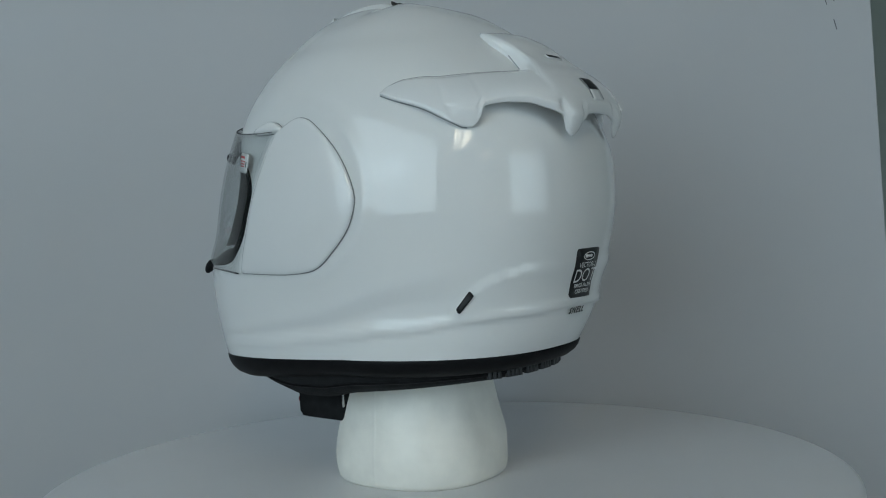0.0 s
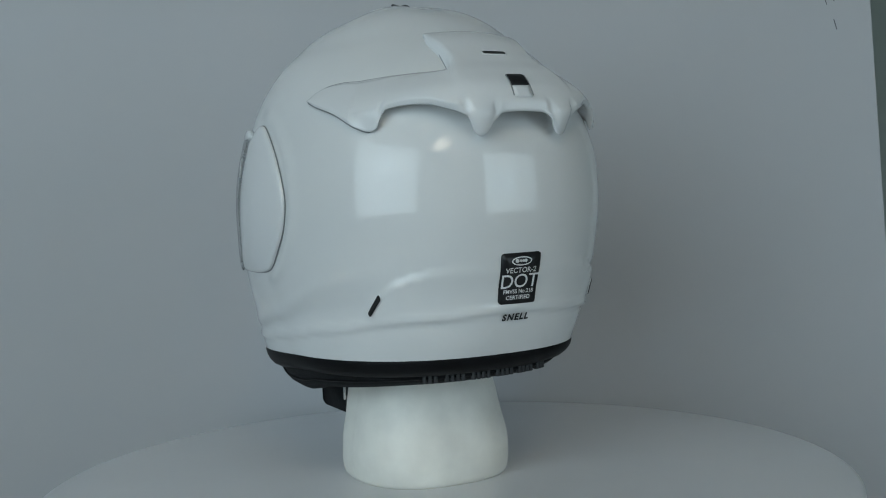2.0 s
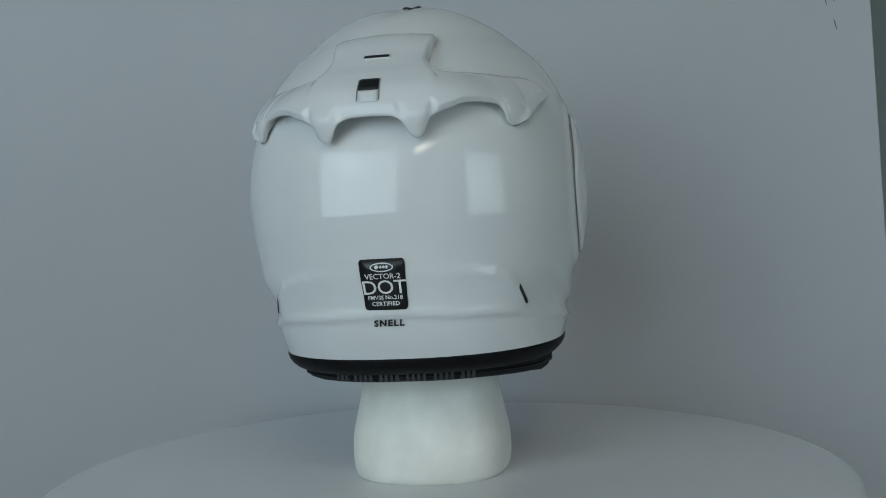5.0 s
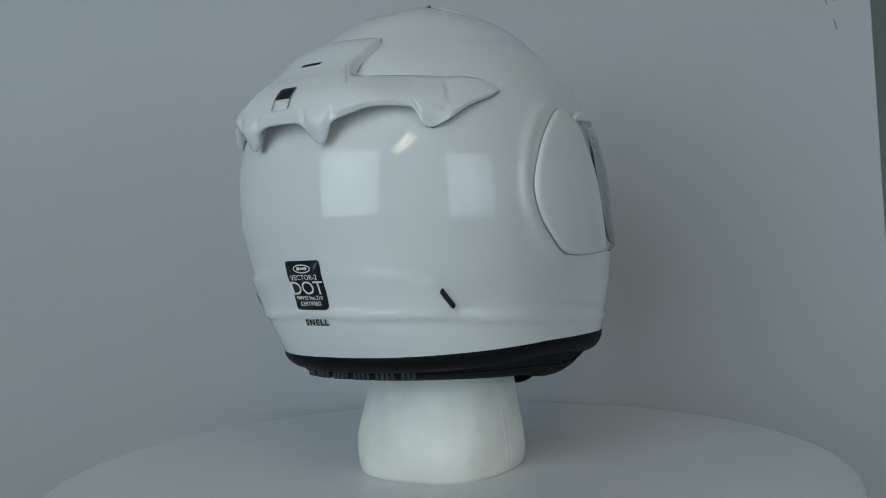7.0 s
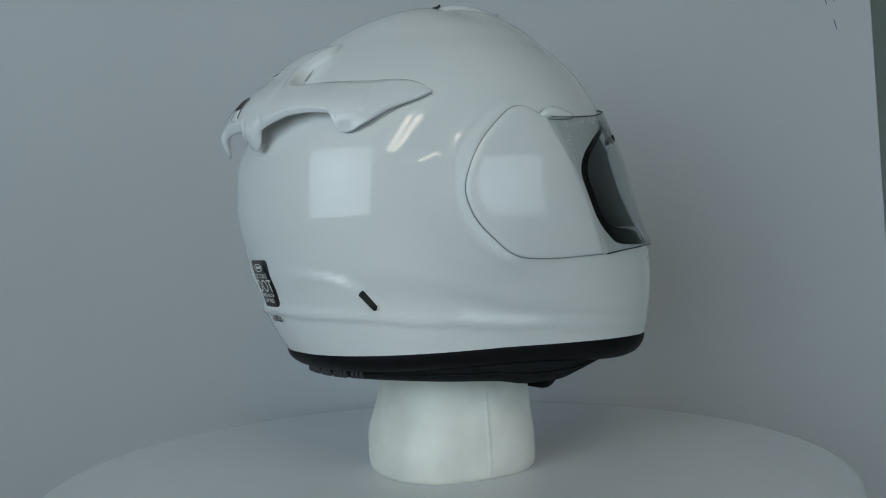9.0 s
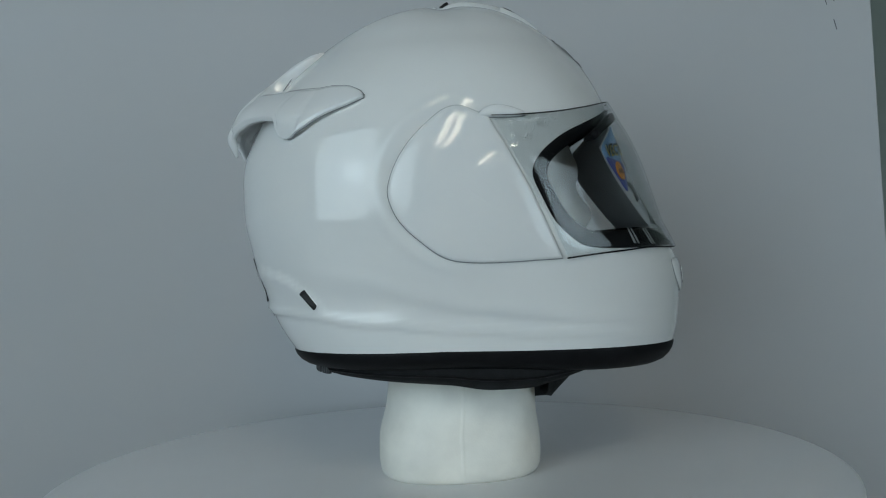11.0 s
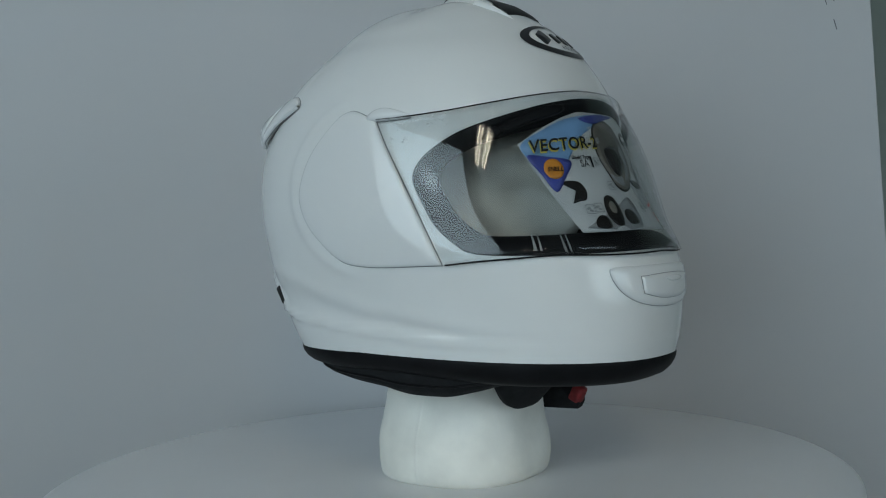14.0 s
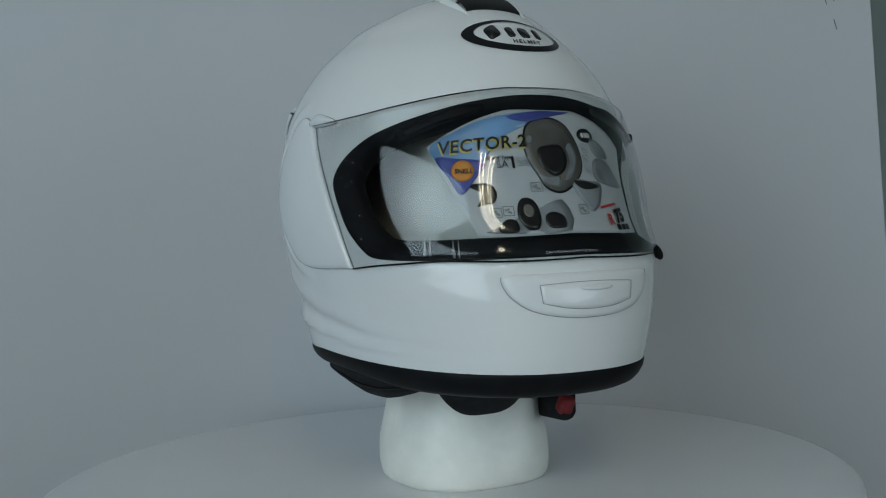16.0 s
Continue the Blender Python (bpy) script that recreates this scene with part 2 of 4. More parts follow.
def words(text, size, az, e, off, bold=0.0, slant=0.0, spread=1.0, tilt=0.0, base=on_skin):
    """A bmesh of built-in letters laid on the surface, their middle at (az, e)."""
    data = bpy.data.curves.new("letters", "FONT")
    data.body, data.size, data.shear, data.offset = text, size, slant, bold
    data.align_x, data.align_y, data.resolution_u, data.space_character = "CENTER", "CENTER", 3, spread
    ob = new("letters", data)
    bpy.context.view_layer.update()
    me = bpy.data.meshes.new_from_object(ob.evaluated_get(bpy.context.evaluated_depsgraph_get()))
    bpy.data.objects.remove(ob)
    bm = bmesh.new()
    bm.from_mesh(me)
    r0 = float(radius(radians(az), radians(e)))
    ct, st = math.cos(radians(tilt)), math.sin(radians(tilt))
    for v in bm.verts:
        x, y = ct * v.co.x - st * v.co.y, st * v.co.x + ct * v.co.y
        v.co = base(az + math.degrees(x / (r0 * math.cos(radians(e)))), e + math.degrees(y / r0), off)
    bpy.data.meshes.remove(me)
    return bm


def oval(az, e, w, h, n=40, tilt=0.0):
    """Outline of an ellipse of half axes w, h in degrees."""
    ct, st = math.cos(radians(tilt)), math.sin(radians(tilt))
    return [(az + ct * w * math.cos(k * math.tau / n) - st * h * math.sin(k * math.tau / n),
             e + st * w * math.cos(k * math.tau / n) + ct * h * math.sin(k * math.tau / n)) for k in range(n)]


def box_outline(az, e, w, h, lean=0.0, r=0.25, tilt=0.0):
    """Outline of a round-cornered rectangle in degrees; lean shifts its top sideways."""
    pts = []
    q = r * min(w, h)
    for sx, sy, a0 in ((1, 1, 0), (-1, 1, 90), (-1, -1, 180), (1, -1, 270)):
        for k in range(4):
            a = radians(a0 + 30 * k)
            x, y = sx * (w - q) + q * math.cos(a), sy * (h - q) + q * math.sin(a)
            x += lean * y / h
            ct, st = math.cos(radians(tilt)), math.sin(radians(tilt))
            pts.append((az + ct * x - st * y, e + st * x + ct * y))
    # edges are cut once more so that the plate bends with the surface
    out = []
    for i, p in enumerate(pts):
        n = pts[(i + 1) % len(pts)]
        out.append(p)
        if math.hypot(n[0] - p[0], n[1] - p[1]) > 2:
            out += [(p[0] + (n[0] - p[0]) * k / 4, p[1] + (n[1] - p[1]) * k / 4) for k in (1, 2, 3)]
    return out


FLAT = lambda lo, hi: [(0.0, hi), (0.5, hi), (1.0, hi), (1.0, lo)]


# ---- the room: back board, walls, floor, ceiling, lamps ----
def wall(name, lo, hi, mat, label, kind="structure", category="wall"):
    return tagged(part(name, block(lo, hi), mat, smooth=False), label, category, kind=kind)


def leaning_board():
    """A board whose free edge leans a little."""
    bm = block((-1.25, 0.325, -0.72), (0.4885, 0.337, 1.2), 0.0012)
    for v in bm.verts:
        if v.co.x > 0:
            v.co.x -= 0.034 * v.co.z
    return bm


board = tagged(part("backdrop_board", leaning_board(), BOARD, smooth=False),
               "white painted upright backdrop board with faint pencil scuffs", "backdrop", kind="structure")
for k, (x, z, n, w) in enumerate(((0.4345, 0.3815, 0.011, 12), (0.4325, 0.412, 0.012, 10), (0.4245, 0.408, 0.010, 6))):
    part("scuff", weave([[Vector((x - 0.0006 + 0.003 * u, 0.3247, z + n * (0.5 - u))), Vector((x + 0.0006 + 0.003 * u, 0.3247, z + n * (0.5 - u)))] for u in (0, 0.3, 0.6, 1)]),
         SCUFF, board, "thin dark pencil scuff")
wall("wall_north", (-4.6, 0.9, -0.75), (6.6, 1.0, 1.75), GREEN_WALL, "grey green painted wall behind the white board")
# unseen surfaces added to close the room; their dark grey keeps bounced light low
wall("wall_south", (-4.6, -9.1, -0.75), (6.6, -9.0, 1.75), ROOM, "unseen plain grey wall added behind the camera")
wall("wall_west", (-4.7, -9.1, -0.75), (-4.6, 2.3, 1.75), ROOM, "unseen plain grey side wall added to close the room")
wall("wall_east", (6.6, -9.1, -0.75), (6.7, 2.3, 1.75), ROOM, "unseen plain grey side wall added to close the room")
wall("floor", (-4.7, -9.1, -0.85), (6.7, 2.3, -0.75), CARPET, "unseen dark grey carpet floor added under the table", category="floor")
wall("ceiling", (-4.7, -9.1, 1.75), (6.7, 2.3, 1.85), ROOM, "unseen plain grey ceiling with tube lamps", category="ceiling")


def soft_box(middle, aim, w, h, strength, beam, label):
    """A photo lamp: a black box with a lit cloth face turned to the table."""
    m = look(middle, aim)
    thing = new("softbox")
    thing.matrix_world = m
    face = weave([[Vector((w * (i / 8 - 0.5), h * (j / 8 - 0.5), 0.0)) for j in range(9)] for i in range(9)])
    part("diffuser", face, glow("softbox_glow", COOL, strength, 2.2, 0.20 * min(w, h)), thing, "glowing white cloth diffuser")
    data = bpy.data.lights.new("softbox_beam", "AREA")
    data.shape, data.size, data.size_y = "RECTANGLE", w, h
    data.energy, data.color, data.spread = beam, [c / max(COOL) for c in COOL], radians(SPREAD)
    lamp = new("bulb", data)
    lamp.parent = thing
    lamp.location = (0, 0, -0.01)
    back = weave([[Vector((sx * w * k, sy * h * k, z)) for sx, sy in ((-0.5, -0.5), (0.5, -0.5), (0.5, 0.5), (-0.5, 0.5))] for k, z in ((1.004, -0.003), (1.004, 0.004), (0.2, 0.45))], wrap=True)
    part("hood", back, CLOTH, thing, "black cloth hood", smooth=False)
    foot = m.translation.copy()
    inv = m.inverted()
    stand = [[inv @ Vector((foot.x + 0.012 * math.cos(a), foot.y + 0.012 * math.sin(a), z)) for a in np.linspace(0, math.tau, 12, endpoint=False)] for z in (-0.75, foot.z - 0.45 * h)]
    part("stand", weave(stand, wrap=True), RUBBER, thing, "black light stand")
    return tagged(thing, label, "lamp")


soft_box((-1.42, -2.07, 0.76), (0.40, 0.25, 0.22), 2.12, 1.90, SOFT_LEFT, BEAM_LEFT, "large black softbox lamp with glowing white diffuser on a stand")
soft_box((1.67, -1.315, 0.355), (0.35, 0.25, 0.2), 1.16, 1.05, SOFT_RIGHT, BEAM_RIGHT, "black softbox lamp with glowing white diffuser on a stand")


def tube_lamp(a, b):
    """A ceiling batten with two bare tubes from a to b."""
    a, b = Vector(a), Vector(b)
    thing = new("ceiling_lamp")
    d = (b - a).normalized()
    s = d.cross(Vector((0, 0, 1)))
    for k in (-0.042, 0.042):
        rows = [[p + k * s + 0.016 * (math.cos(q) * s + math.sin(q) * Vector((0, 0, 1))) for q in np.linspace(0, math.tau, 10, endpoint=False)] for p in (a, b)]
        part("tube", weave(rows, wrap=True), TUBE_GLOW, thing, "glowing fluorescent tube")
    up = Vector((0, 0, 0.03))
    rows = [[p + sx * 0.085 * s + up * q for sx, q in ((-1, 1), (1, 1), (1, 2.3), (-1, 2.3))] for p in (a - 0.04 * d, b + 0.04 * d)]
    part("batten", weave(rows, wrap=True), PLASTIC, thing, "white steel batten", smooth=False)
    return tagged(thing, "white ceiling batten with two lit fluorescent tubes", "lamp", group="ceiling lamps")


TUBE_GLOW = glow("tube_glow", WARM, TUBE)
tube_lamp((-0.12, -3.2, 1.68), (0.26, -1.65, 1.68))
tube_lamp((0.10, -3.25, 1.68), (0.48, -1.70, 1.68))
tube_lamp((1.40, -5.0, 1.68), (1.78, -3.45, 1.68))

# ---- the round turning table ----
turntable = new("turntable")
part("tabletop", lathe([(0.05, -0.022), (0.2945, -0.022), (0.2985, -0.0205), (0.2996, -0.017), (0.2996, -0.003), (0.2990, -0.0012), (0.2978, -0.0003), (0.2955, 0.0), (0.15, 0.0), (0.02, 0.0)], 160), TOP, turntable, "round matt white laminate top")
part("column", lathe([(0.03, -0.73), (0.03, -0.022)], 40), PLASTIC, turntable, "white round column")
part("foot", lathe([(0.2, -0.75), (0.2, -0.742), (0.19, -0.735), (0.05, -0.725)], 64), PLASTIC, turntable, "flat round foot")
tagged(turntable, "round white turning table with a matt laminate top", "table")


# ---- the helmet ----
def rim_z(x):
    return 0.1000 - 0.037 * max(x, 0.0)


def rim_rise(az):
    """Angle of rise at which the shell ends over the black trim."""
    lo, hi = -1.2, -0.3
    for _ in range(28):
        mid = (lo + hi) / 2
        p = skin(az, mid)
        lo, hi = (mid, hi) if p.z < rim_z(p.x) else (lo, mid)
    return hi


LOW_CREST = table([(0, -29.5), (29, -32.4), (45, -34.8), (66, -38.4), (75, -38.9), (86, -38.9), (107, -36.8), (113, -35.4), (127, -33.4), (139, -30.4), (154, -28.2), (165, -27.4), (180, -26.4)])
HIGH_CREST = table([(0, -31.0), (43, -33.1), (58, -33.9), (85, -33.4), (105, -28.9), (123, -22.4), (145, -17.4), (180, -13.0)])
HOOD = table([(-30, 137.0), (-27.6, 138.3), (-23.4, 142.2), (-19.3, 147.2), (-17.8, 152.0), (-15.5, 162.0)])


def relief(az, e):
    """The shell's pressed lines: crests round the foot, hoods at the rear vents, a ledge under the visor. Degrees to metres."""
    a = abs(az)
    front, back = ramp(a, 18, 50), 1 - ramp(a, 128, 150)
    low, high = LOW_CREST(a), HIGH_CREST(a)
    out = 0.0025 * (0.35 + 0.65 * front) * math.exp(-((e - low) / 0.9) ** 2) * (0.35 + 0.65 * ramp(a, 25, 45))
    gap = max(high - low, 2.0)
    out -= 0.0024 * front * back * math.exp(-((e - (low + 0.42 * gap)) / (0.30 * gap + 0.6)) ** 2)
    out += 0.0009 * front * back * math.exp(-((e - high - 1.0) / 2.6) ** 2)
    s = a - HOOD(e)
    if a > 125:
        win = ramp(e, -30.5, -27.5) * (1 - ramp(e, -18.5, -14.5))
        out += win * 0.0029 * ramp(s, -1.2, 0.9) * math.exp(-max(s, 0) / 13.0)
        out -= 0.0010 * ramp(a, 140, 156) * math.exp(-((e - low - 5.0) / 3.2) ** 2)
    out += 0.0010 * (1 - ramp(a, 46, 56)) * (math.exp(-((e + 14.3) / 0.55) ** 2) + 0.8 * math.exp(-((e + 15.7) / 0.5) ** 2))
    # dish round the side covers
    out += 0.0016 * math.exp(-((math.hypot((a - 84) / 1.12, (e - 5)) - 27.0) / 2.0) ** 2) * ramp(a, 84, 96)
    return out


def shell_at(az, e, off=0.0):
    return skin(radians(az), radians(e), off + relief(az, e))


PORT = [(0, 28.9), (10, 28.4), (22.7, 26.6), (34, 24.2), (44.2, 21.6), (53.2, 18.7), (60.8, 14.4), (64.8, 10.2), (65.8, 6.0), (63.4, 0.0), (59.6, -7.0), (53.8, -12.2), (48.6, -14.0), (34.1, -13.4), (17.1, -12.4), (0, -12.0)]
PORT_ALL = loop(PORT + [(-a, e) for a, e in reversed(PORT[1:-1])], 5)


def inside(a, e, poly):
    hit = False
    for i in range(len(poly)):
        (x1, y1), (x2, y2) = poly[i], poly[i - 1]
        if (y1 > e) != (y2 > e) and a < (x2 - x1) * (e - y1) / (y2 - y1) + x1:
            hit = not hit
    return hit


def nearest(a, e, poly):
    best = (1e9, None)
    for i in range(len(poly)):
        p, q = np.array(poly[i - 1]), np.array(poly[i])
        d = q - p
        u = min(max(((a - p[0]) * d[0] + (e - p[1]) * d[1]) / max(d @ d, 1e-9), 0), 1)
        c = p + u * d
        dist = math.hypot(c[0] - a, c[1] - e)
        if dist < best[0]:
            best = (dist, c)
    return best


def cut_form(at, poly, n, m, low, top=90.0):
    """The shell's grid with the eye port cut out, its edge drawn onto the outline."""
    bm = bmesh.new()
    step_a, cells = 360 / n, []
    for i in range(n):
        az = -180 + i * step_a
        e0 = low(az)
        col = []
        for j in range(m):
            e = e0 + (top - 1.2 - e0) * j / (m - 1)
            a = az
            if abs(a) < 72 and -18 < e < 33:
                d, c = nearest(a, e, poly)
                if d < 0.55 * step_a:
                    a, e = c
            col.append((bm.verts.new(at(a, e)), a, e))
        cells.append(col)
    crown = bm.verts.new(at(0, top))
    for i in range(n):
        p, q = cells[i], cells[(i + 1) % n]
        for j in range(m - 1):
            quad = (p[j], q[j], q[j + 1], p[j + 1])
            ca = sum(v[1] for v in quad) / 4 if i < n - 1 else 180
            ce = sum(v[2] for v in quad) / 4
            if abs(ca) < 72 and -18 < ce < 33 and inside(ca, ce, poly):
                continue
            bm.faces.new([v[0] for v in quad])
        bm.faces.new((p[-1][0], q[-1][0], crown))
    loose = [v for v in bm.verts if not v.link_faces]
    bmesh.ops.delete(bm, geom=loose, context="VERTS")
    return bm


helmet = new("helmet")
tagged(helmet, "glossy white full-face motorcycle helmet with clear visor", "helmet")
RIMS = {}


def low_edge(az):
    key = round(az, 3)
    if key not in RIMS:
        RIMS[key] = math.degrees(rim_rise(radians(az)))
    return RIMS[key]


shell = part("shell", cut_form(shell_at, PORT_ALL, 300, 118, low_edge), WHITE, helmet, "glossy white lacquered shell")
small = [(a * 0.97, 7 + (e - 7) * 0.96) for a, e in PORT_ALL]
part("lining", cut_form(lambda a, e: skin(radians(a), radians(e), -0.016), small, 120, 44, lambda az: low_edge(az) + 1), LINING, helmet, "dark cloth lining")

# black trim round the foot, and the cushions beneath
RIM = [on_skin(a, low_edge(a)) for a in np.linspace(-180, 180, 180, endpoint=False)]
CENTRE = Vector((0.034, 0.0, 0.0))


def ring(share, drop, lift=None):
    """The rim's line drawn in towards its middle and lowered."""
    out = []
    for p in RIM:
        q = CENTRE + (Vector((p.x, p.y, 0)) - CENTRE) * share
        a = math.degrees(math.atan2(p.y, p.x - CENTRE.x))
        deeper = 1 + 0.28 * ramp(p.x, 0.02, 0.13) if drop > 0 else 1.0
        out.append(Vector((q.x, q.y, p.z - (drop * deeper if lift is None else lift(abs(a))))))
    return out


part("edge_trim", weave([ring(0.985, -0.003), ring(1.003, -0.0012), ring(1.004, 0.0008), ring(0.996, 0.0038), ring(0.978, 0.0070), ring(0.950, 0.0098), ring(0.91, 0.0116), ring(0.87, 0.0120), ring(0.85, 0.006)], wrap=True), RUBBER, helmet, "soft black rubber edge trim")
ROLL = table([(0, 0.008), (22, 0.0095), (36, 0.0120), (48, 0.0165), (60, 0.0225), (74, 0.0275), (92, 0.0285), (110, 0.0250), (130, 0.0222), (155, 0.0195), (180, 0.0190)])
part("neck_roll", weave([ring(0.90, 0.008), ring(0.895, 0, lambda a: 0.60 * ROLL(a)), ring(0.865, 0, lambda a: 0.84 * ROLL(a)), ring(0.81, 0, lambda a: 0.98 * ROLL(a)), ring(0.74, 0, ROLL), ring(0.66, 0, lambda a: 0.9 * ROLL(a)), ring(0.60, 0, lambda a: 0.5 * ROLL(a)), ring(0.57, -0.02)], wrap=True), CLOTH, helmet, "padded black cloth neck roll")
part("roll_piping", tube([p for p in ring(0.887, 0, lambda a: 0.70 * ROLL(a))], 0.0009), RUBBER, helmet, "thin black piping")
# perforated band at the nape
for k in range(22):
    a = radians(153.75 + 2.5 * k)
    i = int(round((math.degrees(a) % 360 + 180) / 2.0)) % 180
    p = CENTRE + (Vector((RIM[i].x, RIM[i].y, 0)) - CENTRE) * 0.897
    q = p.normalized()
    t = Vector((-q.y, q.x, 0))
    z = RIM[i].z - 0.0138
    rows = [[p + t * sx * 0.0012 + Vector((0, 0, z + dz)) + q * dq for sx, dq in ((-1, 0), (1, 0), (1, -0.003), (-1, -0.003))] for dz, dq0 in ((0.003, 0), (-0.003, 0)) for dq in (0,)]
    part("grille_rib", weave(rows, wrap=True), GREY, helmet)

# rubber lip round the eye port
lip = [(1.012, -0.001), (1.008, 0.0012), (0.99, 0.0016), (0.955, 0.0004), (0.915, -0.003), (0.895, -0.008), (0.90, -0.015)]
rows = []
for s, off in lip:
    rows.append([on_skin(a * s, 7.2 + (e - 7.2) * (s if s > 1 else 1 - (1 - s) * 1.55), off) for a, e in PORT_ALL])
part("port_seal", weave(rows, wrap=True), SEAL, helmet, "thick black rubber seal round the eye port")

# side covers
POD = [(79, 24.3), (87.0, 28.0), (92.2, 27.8), (96.8, 25.2), (102.6, 20.0), (106.4, 15.2), (109.4, 9.4), (111, 3.2), (109.7, -2.4), (107.1, -7.0), (102.4, -11.9), (96, -17), (89.2, -19.1), (77.1, -19.4), (58.4, -17.6), (62.0, -10.0), (64.8, -4.0), (68.5, 4.0), (71.5, 10), (76, 18.5)]
POD_LOOP = loop(POD, 4, sharp=(0, 14))
for s in (1, -1):
    pts = [(s * a, e) for a, e in POD_LOOP]
    cover = part("side_cover", plate(pts, [(0.0, 0.0046), (0.3, 0.0045), (0.6, 0.0042), (0.85, 0.0036), (0.93, 0.0033), (0.97, 0.0028), (0.99, 0.0020), (1.0, 0.0006), (1.0, -0.001)]), PLASTIC, helmet, "smooth white plastic side cover")
    part("seam", tube([on_skin(a * 1.0, e, 0.0006 + relief(a, e)) for a, e in pts], 0.00045), SEAM, cover, "thin dark seam")

# visor
V_TOP = table([(0, 30.1), (10, 29.9), (20, 29.0), (31, 27.6), (45, 25.6), (58, 24.3), (68, 24.0), (80, 24.2)])
V_LOW = table([(0, -12.3), (17, -12.7), (28.7, -12.9), (42, -14.4), (50, -15.6), (60, -17.4)])


def visor_point(u, v, off):
    half = 57.6 + 20.9 * v
    az = (2 * u - 1) * half
    lo, hi = V_LOW(abs(az)), V_TOP(abs(az))
    bulge = (0.0062 * (1 - abs(2 * u - 1) ** 5) + 0.0022 * (1 - (2 * u - 1) ** 2)) * math.sin(math.pi * v)
    return on_skin(az, lo + (hi - lo) * v, off + bulge)


NU, NV = 80, 24
rows = []
for v in np.linspace(0, 1, NV):
    rows.append([visor_point(u, v, 0.0045) for u in np.linspace(0, 1, NU)])
back = []
for v in np.linspace(1, 0, NV):
    back.append([visor_point(u, v, 0.0027) for u in np.linspace(0, 1, NU)])
visor = part("visor", weave(rows + back, wrap_rows=True), VISOR, helmet, "clear curved visor")
# the shade in the gap over the visor, drawn as a thin black cord
part("top_gap_shade", tube([visor_point(u, 1.0, 0.0036) + Vector((0, 0, 0.0004)) for u in np.linspace(0, 1, 90)], 0.0005, closed=False), RUBBER, visor, "thin dark cord drawn along a visor edge")
# a like black cord along the visor's lower edge
part("bottom_edge_cord", tube([visor_point(u, 0.0, 0.0030) - Vector((0, 0, 0.0006)) for u in np.linspace(0, 1, 90)], 0.0006, closed=False), RUBBER, visor, "thin dark cord drawn along a visor edge")
for s in (1, -1):
    pts = loop([(s * 81.5, 24.4), (s * 80.2, 26.8), (s * 74.5, 27.2), (s * 67, 24.2)], 5)
    tab = part("hinge_tab", plate(pts, [(0, 0.0052), (0.7, 0.0049), (0.93, 0.0040), (1, 0.0015), (1, -0.001)]), PLASTIC, helmet, "small white hinge tab")
    part("seam", tube([on_skin(a, e, 0.0012) for a, e in pts], 0.0004), SEAM, tab, "thin dark seam")
    pts = loop([(s * 20.5, 25.6), (s * 30, 23.8), (s * 44, 18.2), (s * 46, 16.2), (s * 43, 16.4), (s * 32, 20.2), (s * 20, 23.6)], 4)
    vent = part("brow_vent", plate(pts, [(0, 0.0075), (0.6, 0.0072), (0.9, 0.0064), (1, 0.0050), (1, 0.003)]), RUBBER, visor, "black brow vent shutter")
    part("slider", plate(oval(s * 42.5, 17.6, 1.6, 1.3), [(0, 0.0098), (0.7, 0.0094), (1, 0.0080), (1, 0.005)]), RUBBER, vent, "black slider")
part("visor_lever", plate(oval(32.0, -13.4, 1.7, 1.8, 24), [(0, 0.0078), (0.5, 0.0074), (0.85, 0.0062), (1, 0.0042), (0.8, 0.001)]), RUBBER, visor, "round black lever knob")
tag = part("size_sticker", plate(box_outline(63.5, 15.6, 3.1, 2.9, tilt=-8), FLAT(0.0046, 0.0052)), PAPER_WHITE, visor, "small white sticker with red print")
part("print_bar", plate(box_outline(62.6, 17.4, 1.6, 0.35, tilt=-8), FLAT(0.0051, 0.0055)), RED_INK, tag)
for k in range(3):
    part("print_bar", plate(box_outline(62.8, 16.2 - 0.75 * k, 1.7 - 0.2 * k, 0.16, tilt=-8), FLAT(0.0051, 0.0055)), RED_INK, tag)
part("print_bar", plate(box_outline(65.6, 15.0, 0.25, 0.8, tilt=-8), FLAT(0.0051, 0.0055)), INK, tag)

# film left on the visor, with trapped bubbles by the hinge; two pairs of small pale strips at the visor's foot
def film_bubbles():
    bm = bmesh.new()
    rnd = random.Random(4)
    for k in range(92):
        near = k < 75
        a, e = (-rnd.uniform(56, 74), rnd.uniform(15.5, 23)) if near else (-rnd.uniform(42, 62), rnd.uniform(-12, 14))
        if near and abs(a) < 60.2 + 0.9 * (23 - e):
            e = rnd.uniform(20, 23.5)
        c = on_skin(a, e, 0.0050)
        n = (c - MID).normalized()
        r = rnd.uniform(0.0003, 0.0009) * (1.0 if near else 0.4)
        t = n.cross(Vector((0, 0, 1))).normalized()
        m = Matrix((t, n.cross(t), n)).transposed().to_4x4()
        bmesh.ops.create_icosphere(bm, subdivisions=1, radius=r, matrix=Matrix.Translation(c) @ m @ Matrix.Diagonal((rnd.uniform(0.7, 1.6), rnd.uniform(0.7, 1.3), 0.45, 1)))
    return bm


tagged(part("film_bubbles", film_bubbles(), PLASTIC, visor, "tiny bubbles under the visor's clear film"), kind="stuff")
